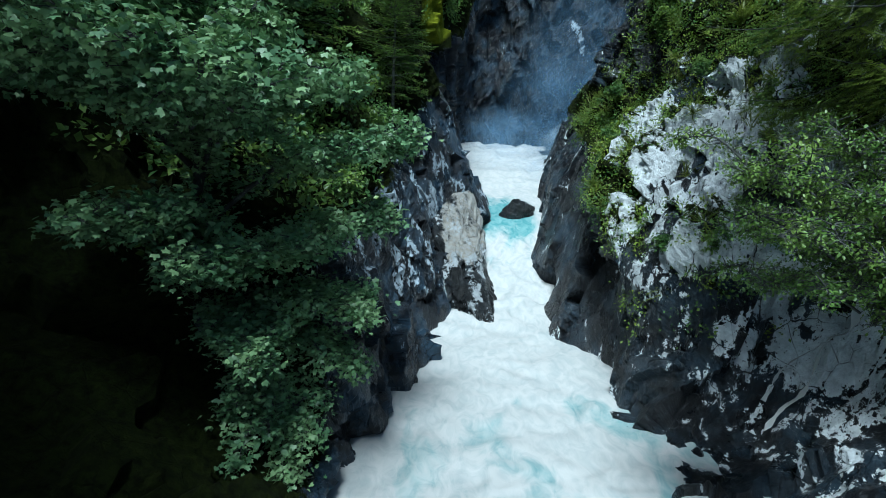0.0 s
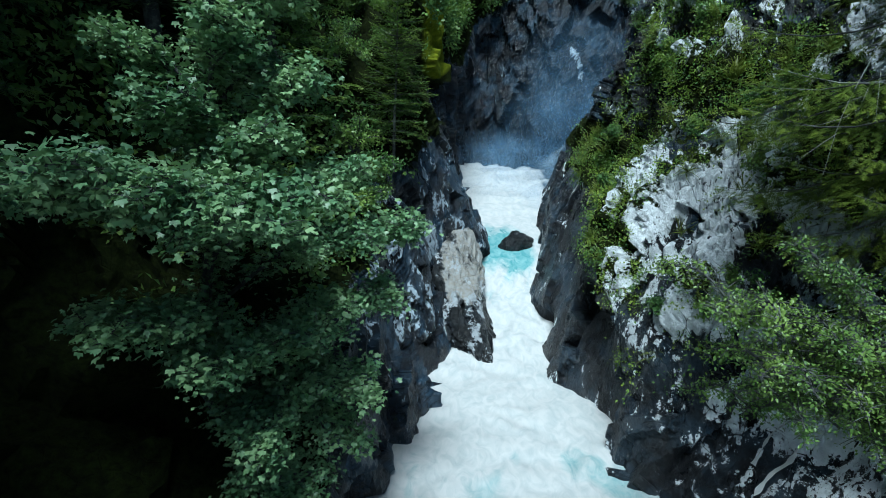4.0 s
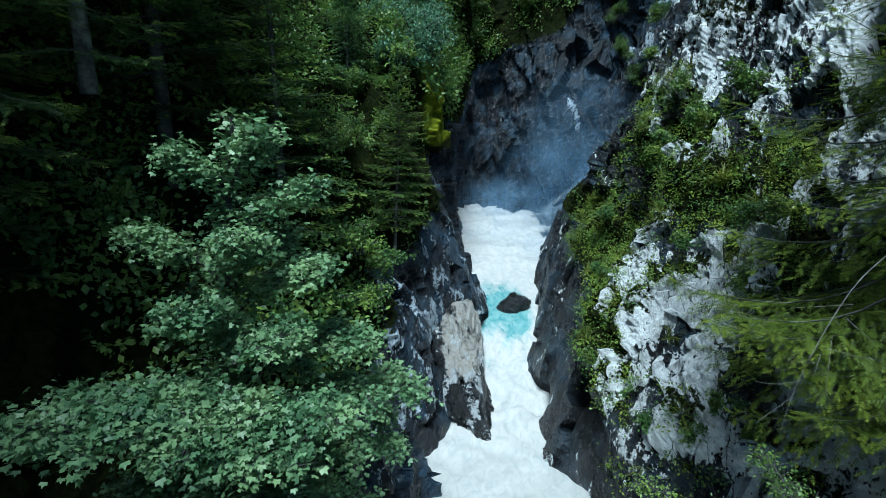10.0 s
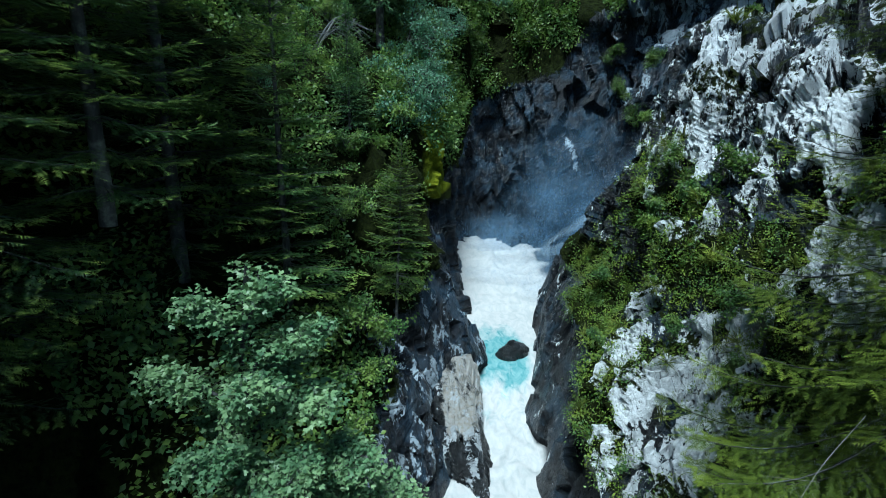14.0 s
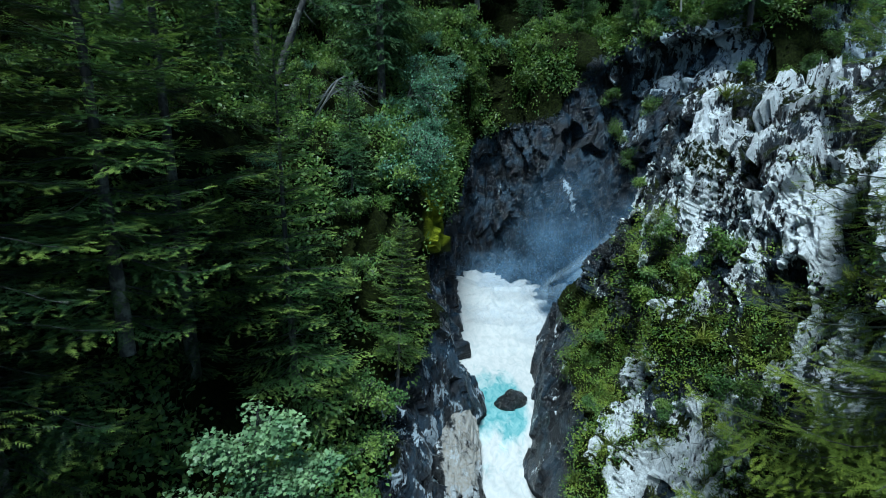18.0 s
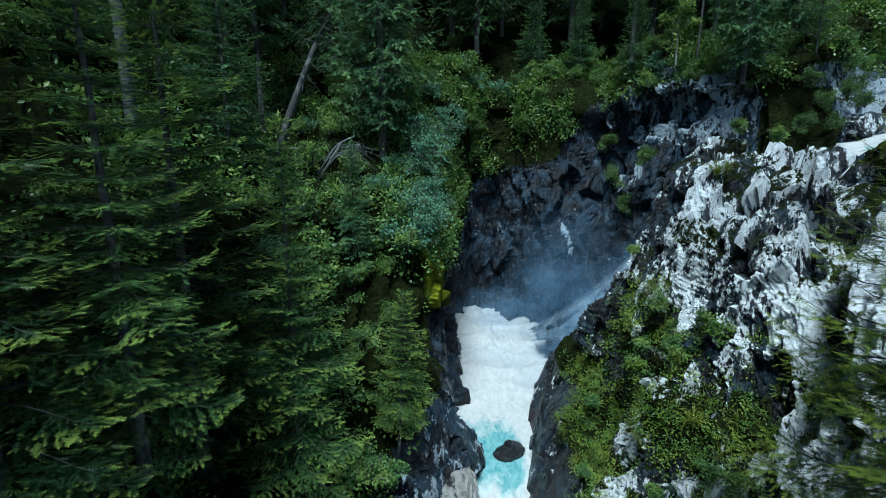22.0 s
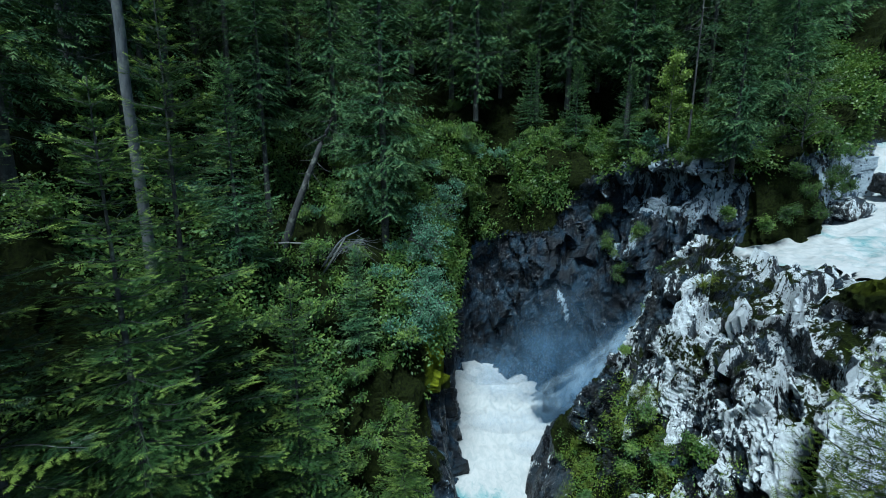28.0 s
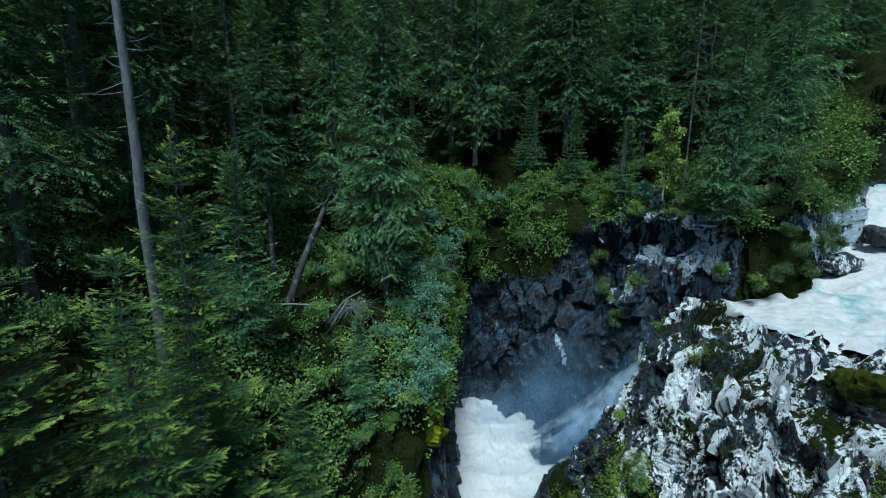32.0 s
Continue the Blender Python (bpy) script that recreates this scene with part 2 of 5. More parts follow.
def spline(points, counts):
    """Catmull-Rom along axis 0 of an array; counts: samples in each span."""
    pts = np.concatenate([2 * points[:1] - points[1:2], points, 2 * points[-1:] - points[-2:-1]])
    rows = []
    for n, c in enumerate(counts):
        p0, p1, p2, p3 = pts[n : n + 4]
        for t in np.arange(c) / c:
            rows.append(0.5 * (2 * p1 + (p2 - p0) * t + (2 * p0 - 5 * p1 + 4 * p2 - p3) * t * t + (3 * p1 - p0 - 3 * p2 + p3) * t**3))
    rows.append(points[-1])
    return np.array(rows)


def grid_normals(g):
    n = np.cross(np.gradient(g, axis=0), np.gradient(g, axis=1))
    return n / (np.linalg.norm(n, axis=2, keepdims=True) + 1e-9)


def mesh_of(name, verts, faces_list, material, attrs=(), smooth=True):
    """A mesh from arrays: verts (n, 3) and face arrays (m, 3) or (m, 4)."""
    me = bpy.data.meshes.new(name)
    verts = np.asarray(verts, dtype=np.float32)
    loops = np.concatenate([f.ravel() for f in faces_list]).astype(np.int32)
    sizes = np.concatenate([np.full(len(f), f.shape[1]) for f in faces_list])
    starts = np.concatenate([[0], np.cumsum(sizes)[:-1]]).astype(np.int32)
    me.vertices.add(len(verts))
    me.vertices.foreach_set("co", verts.ravel())
    me.loops.add(len(loops))
    me.loops.foreach_set("vertex_index", loops)
    me.polygons.add(len(starts))
    me.polygons.foreach_set("loop_start", starts)
    me.polygons.foreach_set("use_smooth", np.full(len(starts), smooth))
    for key, values in attrs:
        me.attributes.new(key, "FLOAT", "POINT").data.foreach_set("value", np.asarray(values, dtype=np.float32))
    me.materials.append(material)
    me.update(calc_edges=True)
    return me


def grid_faces(nu, nv, flip=False):
    i = np.arange(nu * nv).reshape(nu, nv)
    a, b, c, d = i[:-1, :-1].ravel(), i[1:, :-1].ravel(), i[1:, 1:].ravel(), i[:-1, 1:].ravel()
    return np.stack([a, d, c, b] if flip else [a, b, c, d], 1)


def part(name, me, parent, label=""):
    ob = new(name, me)
    ob.parent = parent
    return tagged(ob, label)


def smoothstep(x, a, b):
    t = np.clip((x - a) / (b - a), 0, 1)
    return t * t * (3 - 2 * t)


def bell(x, c, w):
    return np.exp(-(((x - c) / w) ** 2))


def tube(points, radii, sides=7):
    """Vertices and faces of a tapered, closed limb along points."""
    pts = np.asarray(points, float)
    tang = np.gradient(pts, axis=0)
    tang /= np.linalg.norm(tang, axis=1, keepdims=True) + 1e-9
    ref = np.where(np.abs(tang[:, 2:3]) > 0.9, [[1.0, 0, 0]], [[0, 0, 1.0]])
    a = np.cross(tang, ref)
    a /= np.linalg.norm(a, axis=1, keepdims=True) + 1e-9
    b = np.cross(tang, a)
    ang = np.arange(sides) * 2 * np.pi / sides
    ring = pts[:, None] + np.asarray(radii)[:, None, None] * (np.cos(ang)[None, :, None] * a[:, None] + np.sin(ang)[None, :, None] * b[:, None])
    n = len(pts)
    i = np.arange(n * sides).reshape(n, sides)
    j = np.roll(i, -1, axis=1)
    quads = np.stack([i[:-1].ravel(), j[:-1].ravel(), j[1:].ravel(), i[1:].ravel()], 1)
    return ring.reshape(-1, 3), quads


class Heap:
    """Collects pieces into one mesh."""

    def __init__(self):
        self.v, self.q, self.t, self.n = [], [], [], 0

    def add(self, verts, quads=None, tris=None):
        if quads is not None:
            self.q.append(quads + self.n)
        if tris is not None:
            self.t.append(tris + self.n)
        self.v.append(verts)
        self.n += len(verts)

    def mesh(self, name, material, smooth=True):
        faces = [np.concatenate(x) for x in (self.q, self.t) if x]
        return mesh_of(name, np.concatenate(self.v), faces, material, smooth=smooth)


def scatter(template, tris, pos, ax, up, size):
    """Copies of a leaf template (x along the leaf, z its face) at many places, as one array."""
    ax = ax / (np.linalg.norm(ax, axis=1, keepdims=True) + 1e-9)
    side = np.cross(up, ax)
    side /= np.linalg.norm(side, axis=1, keepdims=True) + 1e-9
    nor = np.cross(ax, side)
    t = template[None] * size[:, None, None]
    v = pos[:, None] + t[..., 0:1] * ax[:, None] + t[..., 1:2] * side[:, None] + t[..., 2:3] * nor[:, None]
    k = len(template)
    f = tris[None] + (np.arange(len(pos)) * k)[:, None, None]
    return v.reshape(-1, 3), f.reshape(-1, tris.shape[1])


def maple_template():
    tips = [(-95, 0.52), (-50, 0.80), (-25, 0.55), (0, 1.0), (25, 0.55), (50, 0.80), (95, 0.52)]
    pts = [(0.0, 0.0, 0.0)]
    for a, r in tips:
        pts.append((r * math.cos(radians(a)), r * math.sin(radians(a)), -0.24 * r * r))
    return np.array(pts), np.array([(0, i, i + 1) for i in range(1, len(tips))])


def oval_template():
    v = [(0, 0, 0), (0.3, 0.27, 0.05), (0.72, 0.22, 0.0), (1, 0, -0.12), (0.72, -0.22, 0.0), (0.3, -0.27, 0.05), (0.5, 0, -0.04)]
    return np.array(v, float), np.array([(0, 6, 1), (1, 6, 2), (2, 6, 3), (3, 6, 4), (4, 6, 5), (5, 6, 0)])


def blade_template():
    v = [(0, -0.03, 0), (0, 0.03, 0), (0.45, -0.028, 0.16), (0.45, 0.028, 0.16), (0.85, -0.016, 0.10), (0.85, 0.016, 0.10), (1.05, 0, -0.06)]
    return np.array(v, float), np.array([(0, 1, 3), (0, 3, 2), (2, 3, 5), (2, 5, 4), (4, 5, 6)])


def fold_template():
    return np.array([(0, 0, 0), (0.5, 0.32, 0.06), (1, 0, -0.1), (0.5, -0.32, 0.06)], float), np.array([(0, 2, 1), (0, 3, 2)])


def frond_template(pairs):
    """A flat conifer branchlet: slim side twigs with needles in two combs, shorter toward the tip."""
    v, f = [], []
    for i in range(pairs):
        x = 0.06 + 0.82 * i / pairs
        w = 0.07 + 0.27 * (1 - (i / pairs) ** 1.4) * min(1.0, 0.6 + 0.4 * i)
        for q in (-1, 1):
            k = len(v)
            v += [(x, 0, 0.01), (x + 0.50 / pairs, 0, 0.01), (x + 0.75 * w + 0.3 / pairs, q * w, -0.22 * w)]
            f.append((k, k + 1, k + 2) if q > 0 else (k + 1, k, k + 2))
    k = len(v)
    v += [(0.80, -0.05, 0), (0.80, 0.05, 0), (1.08, 0, 0.02)]
    f.append((k, k + 1, k + 2))
    return np.array(v, float), np.array(f)


FOLD_LEAF = fold_template()
MAPLE_LEAF, OVAL_LEAF, BLADE = maple_template(), oval_template(), blade_template()
FROND, FROND_LITE = frond_template(4), frond_template(3)


# ---- the gorge: profiles from under the water up to the forest floor ----
LEFT_PROFILES = [
    [(-2, -25, -2), (-2.5, -25, 0), (-5.0, -25, 2.6), (-8, -25, 5), (-10.5, -25, 8), (-14, -25, 15), (-22, -25, 27), (-45, -25, 50)],
    [(-2.1, 4, -2), (-2.5, 4, 0), (-4.6, 4, 2.0), (-7.4, 4, 4.2), (-9.8, 4, 7.2), (-13, 4, 15), (-20, 4, 26.5), (-45, 4, 50)],
    [(-1.6, 9.4, -2), (-1.85, 9.4, 0), (-2.3, 9.6, 2), (-2.9, 10, 3.8), (-4.2, 10.5, 5.5), (-8, 11, 12), (-12, 12, 21), (-40, 8, 48)],
    [(-1.2, 11.6, -2), (-1.45, 11.6, 0), (-1.9, 12, 2.2), (-2.4, 12.6, 4.2), (-3.6, 13.4, 6), (-7, 14, 12), (-12, 15, 21.5), (-40, 16, 48)],
    [(-0.5, 15.0, -2), (-0.8, 15.1, 0), (-1.3, 15.6, 2.5), (-1.8, 16, 5), (-3.0, 17, 7.2), (-6, 18, 12.5), (-11, 19, 22), (-40, 24, 48)],
    [(0.6, 16.8, -2), (0.4, 17.0, 0), (-0.35, 18.2, 3), (-0.5, 19.2, 5.5), (-1.6, 19.6, 8.8), (-4.5, 20.5, 13.5), (-10, 23, 21), (-36, 36, 46)],
    [(1.7, 20.5, -1), (1.6, 20.5, 1.3), (1.2, 21, 3.5), (0.6, 21.5, 6), (-0.6, 22, 9.5), (-3.0, 23, 14.5), (-8.5, 26, 20.0), (-30, 45, 44)],
    [(1.7, 25, 1), (1.55, 25.2, 3.3), (0.9, 25.2, 5.2), (0.15, 25, 7.5), (-0.1, 25, 11), (-0.6, 25.2, 16), (-5, 27.5, 19.5), (-24, 52, 43)],
    [(0.8, 29.5, 2), (0.7, 30, 4.6), (0.3, 30, 8), (0.2, 30, 11), (0.2, 30.3, 14.5), (-0.2, 30.5, 18.5), (-2.5, 31.5, 22), (-14, 56, 42)],
    [(0.8, 36, 3), (0.8, 36.5, 6), (0.9, 37, 9), (1.2, 37, 13), (1, 37, 18), (0.6, 36.5, 22), (0, 38, 25.5), (-4, 58, 40)],
    [(4.5, 37.5, 3), (4.5, 37.8, 6), (4.3, 38, 10), (4.1, 37.9, 14), (4.2, 37.5, 18), (4.4, 38, 22), (5, 40, 25.5), (5, 58, 38)],
    [(8.8, 34, 3), (8.7, 33.7, 7), (8.6, 33.5, 11), (8.7, 33.6, 14), (8.9, 34.5, 18), (9.3, 35.5, 22), (10, 36.5, 24), (13, 56, 36)],
    [(12, 33, 3), (11.8, 33.5, 8), (11.7, 34.3, 12.3), (11.9, 35.2, 16), (12.2, 36, 19), (11.9, 36.4, 22), (12, 36.9, 24.3), (20, 54, 36)],
    [(14.5, 32.5, 3), (14.5, 32.3, 8), (14.5, 32.2, 13), (14.6, 32.6, 17), (14.8, 32.8, 20.5), (15, 33.2, 23), (15.2, 33.8, 25.2), (28, 50, 36)],
    [(17, 30.2, 5), (17, 30, 11), (17, 29.6, 16), (17, 29.6, 19.5), (16.7, 30.0, 22), (17, 30.3, 23.5), (17.6, 30.7, 24.6), (34, 44, 36)],
    [(21, 28.3, 16), (21, 28.2, 18), (21, 28, 19.5), (21.3, 28.3, 21.5), (21.5, 28.7, 23), (21.8, 29.2, 24.8), (22.5, 28.5, 26), (38, 40, 36)],
    [(26, 30.5, 18), (26, 30.6, 20), (26, 30.8, 21.5), (26, 31, 23), (26, 31.2, 24.5), (26.2, 31.5, 26), (27, 32, 27.5), (42, 42, 38)],
    [(35, 38, 20), (35, 38.3, 22), (35, 38.6, 24), (35, 39, 26), (35.2, 39.5, 28), (35.5, 40, 30), (37, 41, 32), (54, 52, 44)],
    [(62, 58, 24), (62, 58.5, 26), (62, 59, 28), (62, 60, 31), (62, 61, 34), (62, 62, 37), (63, 64, 40), (80, 76, 54)],
]
RIGHT_PROFILES = [
    [(6, -25, -2), (6.5, -25, 0), (8, -25, 4), (9.5, -25, 8), (11, -25, 12), (13, -25, 16), (16, -25, 19), (30, -25, 21)],
    [(4.6, 3, -2), (5.0, 3, 0), (8.2, 3, 2.5), (9.5, 3, 6), (11, 3, 10), (12.5, 3, 14), (15, 3, 18), (30, 3, 19.5)],
    [(4.0, 8.2, -2), (4.4, 8.3, 0), (7.0, 9, 0.7), (8.8, 9.6, 3.5), (10.2, 10, 8), (11.2, 10.6, 12), (14, 12, 17), (30, 10, 18.5)],
    [(5.2, 10.9, -2), (5.35, 11, 0), (5.7, 11.2, 1.8), (6.2, 11.7, 3.9), (8.2, 12, 5.9), (10, 13.5, 11.5), (13.5, 16, 18), (30, 15, 18.5)],
    [(4.9, 13, -2), (5.05, 13.2, 0), (5.6, 13.6, 3), (6.6, 14, 6), (8.6, 15, 9.5), (10, 15.6, 12.5), (13, 18, 18.6), (30, 19, 19)],
    [(4.1, 15, -2), (4.2, 15.2, 0), (5.2, 15.8, 3), (5.9, 16.5, 5.8), (7.6, 17, 8.3), (9.6, 17, 13), (13.0, 20.0, 18.8), (30, 23, 19)],
    [(3.7, 19, -2), (3.75, 19.1, 0.5), (5.2, 18.8, 4), (6.4, 19, 6.8), (7.9, 18.6, 9.2), (9.6, 19.2, 14), (12.0, 21.0, 19.0), (22, 25, 19)],
    [(4.6, 22.6, 1), (4.9, 22.6, 2.8), (5.5, 22.3, 4.8), (6.9, 22, 7.5), (7.9, 20.6, 9.6), (9, 20.2, 13.5), (11.7, 22.0, 19.0), (20, 26.3, 19.0)],
    [(5.3, 27, 2), (5.5, 27, 4.3), (6.3, 27, 6.5), (7, 27, 8.2), (8.3, 25.5, 9.6), (8.9, 22.8, 13), (12, 23.6, 19.3), (18.5, 27, 19.2)],
    [(8.5, 30.5, 3), (8.5, 30.4, 5), (8.8, 29.8, 6.4), (9.4, 28.8, 7.8), (10.6, 27.4, 9.8), (11.2, 25.2, 14), (13.3, 25.2, 18.6), (17.5, 26.6, 18.7)],
    [(13.5, 30, 3), (13.5, 29.8, 5), (13.5, 29.6, 7), (13.5, 29.2, 9), (13.7, 28.8, 11), (14, 28.2, 13), (15, 27.4, 15.5), (18, 27.4, 17.2)],
    [(18, 29, 3), (18, 28.9, 5), (18, 28.8, 7), (18, 28.7, 9), (18, 28.6, 10), (18, 28.5, 11), (18, 28.4, 12), (18.3, 28, 13)],
]


def rock_sheet(profiles, step, fine, reach):
    """Blend the profiles into one sheet; reach: how far each profile's top runs on outward."""
    p = np.array(profiles, float)
    du = np.linalg.norm(np.diff(p[:, 1:6], axis=0), axis=2).mean(1)
    dv = np.linalg.norm(np.diff(p, axis=1), axis=2).mean(0)
    cu = [max(3, int(d / (step if fine[0] <= i < fine[1] else step * 6))) for i, d in enumerate(du)]
    cv = [max(3, int(min(d, 9) / step)) for d in dv[:-1]] + [max(6, int(dv[-1] / (step * 3)))]
    g = np.swapaxes(spline(np.swapaxes(spline(p, cu), 0, 1), cv), 0, 1)
    push = g[:, -1] - np.array([6.0, 18.0, 0.0])
    push[:, 2] = 0
    push /= np.linalg.norm(push, axis=1, keepdims=True)
    run = np.interp(np.arange(len(g)), np.concatenate([[0], np.cumsum(cu)]), reach)[:, None]
    rings = [g[:, -1] + push * run * f + np.array([0, 0, 1.0]) * run * 0.35 * f for f in (0.03, 0.08, 0.2, 0.45, 1.0)]
    return np.concatenate([g, np.stack(rings, 1)], 1)


def craggy(g, amount, k, flip=1.0, rough=0.10, grain=None, rib=0.45):
    """Push a grid in and out along its normals like jointed, weathered rock."""
    n = grid_normals(g) * flip
    nn = n.reshape(-1, 3)
    p = g.reshape(-1, 3)
    warp = p + np.stack([fbm(p, 0.5, 2, k + 60 + j) for j in range(3)], 1) * 0.9
    stretch = warp * np.array([1.0, 1.0, 0.45]) + 0.35 * warp[:, 2:3] * np.array([[0.5, 0.3, 0.0]])
    if grain is not None:
        stretch = warp - 0.72 * (warp @ np.asarray(grain))[:, None] * np.asarray(grain)
    ribs = blocks(stretch, 0.75 if grain is None else 0.85, k + 11, 1.1)
    d = 1.05 * blocks(stretch, 0.33, k, 1.0) + rib * ribs + 0.9 * rough * blocks(stretch * 1.2 + 0.4 * warp, 1.7, k + 21, 1.2) + 0.45 * rough * blocks(warp, 4.0, k + 26, 1.3)
    d = d + 0.35 * fbm(p, 0.35, 3, k + 31) + 0.07 * fbm(p, 3.0, 2, k + 36)
    return (p + nn * (d * amount)[:, None]).reshape(g.shape), ribs * flip


left_plain = rock_sheet(LEFT_PROFILES, 0.135, (1, 16), [420] * len(LEFT_PROFILES))
lp = left_plain.reshape(-1, 3)
left_amt = np.where(lp[:, 1] < 31, 0.75, 0.9) * (1 - 0.5 * smoothstep(np.linalg.norm(lp - [5, 22, 12], axis=1), 25, 45))
left_grid, left_ribs = craggy(left_plain, left_amt, 100, -1.0, 0.08)
right_plain = rock_sheet(RIGHT_PROFILES, 0.09, (1, 10), [300, 300, 200, 120, 60, 30, 4, 0.3, 0.3, 0.3, 0.3, 0.3])
rp = right_plain.reshape(-1, 3)
gully = smoothstep(rp[:, 0], 11.5, 13.5) * smoothstep(rp[:, 1], 25.0, 26.5)


def slab_top(y):
    """The upper edge of the bare, water-worn slab at the foot of the cliff."""
    return np.interp(y, [10.5, 13, 16, 19, 22, 27, 29], [2.2, 3.2, 4.7, 6.2, 7.3, 8.4, 8.6])


def gullies(p):
    """Narrow upright clefts that part the pale ribs of the cliff."""
    x, y, z = p.T
    q = np.stack([x + 0.25 * z, y, 0.16 * z], 1)
    reach = smoothstep(z - slab_top(y), 0.4, 1.2) * smoothstep(14.5 - z, 0, 2.0) * smoothstep(y, 9.5, 11) * smoothstep(24 - y, 0, 1.5)
    return smoothstep(fbm(q, 1.15, 3, 140), 0.0, 0.14) * reach


def green_zone(p):
    """Where plants hold on the cliff: a strip above the bare slab, the ledges half way up, and scattered cracks."""
    x, y, z = p.T
    up = z - slab_top(y)
    strip = smoothstep(up, 0.0, 0.4) * (1 - smoothstep(up + 1.2 * fbm(p, 0.6, 3, 19), 1.3, 2.0)) * smoothstep(y, 12.5, 14)
    ledge = np.exp(-(((z - 10.2) / 1.5) ** 2)) * np.exp(-(((y - 15.8) / 2.6) ** 2)) + 0.9 * np.exp(-(((z - 12.5) / 2.0) ** 2)) * np.exp(-(((y - 20.5) / 1.5) ** 2))
    ledge = ledge + 0.9 * np.exp(-(((z - 7.8) / 1.2) ** 2)) * np.exp(-(((y - 11.0) / 1.2) ** 2))
    low = 0.8 * np.exp(-(((z - 2.8) / 0.9) ** 2)) * np.exp(-(((y - 11.6) / 1.1) ** 2)) * smoothstep(fbm(p, 0.8, 2, 29), -0.1, 0.1)
    crack = 0.55 * smoothstep(fbm(p * np.array([1.0, 1.0, 0.5]), 0.7, 3, 9), 0.03, 0.18) * smoothstep(up, 0.5, 1.2)
    return np.clip(np.maximum(np.maximum(strip, ledge), np.maximum(low, crack)) + 0.6 * gullies(p) * smoothstep(fbm(p, 0.9, 2, 61), -0.12, 0.1), 0, 1)


slab = (1 - smoothstep(rp[:, 2] - slab_top(rp[:, 1]), -0.5, 0.3)) * smoothstep(rp[:, 1], 11.5, 13.5)
right_amt = (0.60 + 0.30 * smoothstep(rp[:, 2], 2.5, 5)) * (1 - 0.8 * gully) * (1 - 0.45 * slab)
right_grid, right_ribs = craggy(right_plain, right_amt, 300, 1.0, (0.12 + 0.10 * smoothstep(rp[:, 2], 2.5, 5)) * (1 - 0.7 * slab), (0.45, 0.22, 0.866), 0.62)
cleft = gullies(rp).reshape(right_grid.shape[:2])[..., None]
right_grid += cleft * np.array([0.38, 0.16, 0.0])
right_grid[..., 2] -= 0.45 * smoothstep(right_plain[..., 0], 14.5, 17.5) * smoothstep(right_plain[..., 1], 22, 24)
right_grid[..., 0] += 1.3 * np.exp(-((right_grid - [4.2, 18.5, 0.7]) ** 2).sum(2) / 0.6)


def build_left():
    v = left_grid.reshape(-1, 3)
    n = grid_normals(left_grid).reshape(-1, 3)
    x, y, z = v.T
    # Pale also paints sky sheen on near facets and light on proud ribs.
    near = bell(y, 17, 6) * smoothstep(z, 0.5, 2.5)
    pale = 0.02 + 0.30 * near * bell(z, 4, 3.2) - 0.16 * smoothstep(y, 29, 32) * (x < 12) + 0.50 * smoothstep(x, 12.2, 13.6) * smoothstep(z, 19.5, 21.0) * smoothstep(25.4 - z, 0, 0.6) + 0.5 * left_ribs * (x > 11) + 0.45 * left_ribs * near
    pale = pale + 0.16 * bell(x, 4.5, 1.5) * bell(z, 13, 4) * (y > 33)
    streak = np.abs((x - 8.9) * 0.93 + (z - 13.6) * 0.37)
    pale = pale + 0.9 * bell(streak, 0, 0.22) * bell((z - 13.6) - (x - 8.9) * 2.5, 0, 3.4) * (y > 31)
    rim = np.interp(y, [-25, 4, 10, 15, 19, 22, 25, 28], [4, 4.5, 3.8, 5.0, 7.4, 9.2, 11.6, 13])
    back = smoothstep(x, 1.0, 2.5) * (y > 29)
    rim = rim * (1 - back) + back * np.interp(x, [2, 5, 8, 10, 12, 15, 18, 24], [17, 18.5, 19, 22.5, 23.6, 25.8, 25.8, 25.6])
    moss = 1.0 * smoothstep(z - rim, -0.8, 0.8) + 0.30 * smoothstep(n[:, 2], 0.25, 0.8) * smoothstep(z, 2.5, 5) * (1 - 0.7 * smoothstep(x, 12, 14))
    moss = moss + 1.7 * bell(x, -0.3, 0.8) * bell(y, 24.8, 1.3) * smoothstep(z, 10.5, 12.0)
    # Near left bank blackened: the canopy's shade put into the ground colour.
    shaded_bank = smoothstep(9.8 - y, 0, 1.2) * smoothstep(-2.0 - x, 0, 0.8)
    moss, pale = np.maximum(moss, 1.1 * shaded_bank), pale - 0.6 * shaded_bank
    tan = np.zeros(len(v))
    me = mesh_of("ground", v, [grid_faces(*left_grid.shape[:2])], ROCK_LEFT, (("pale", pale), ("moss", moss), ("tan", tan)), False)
    return tagged(new("ground", me), "dark wet rock gorge side with mossy forest floor above", "ground", kind="structure")


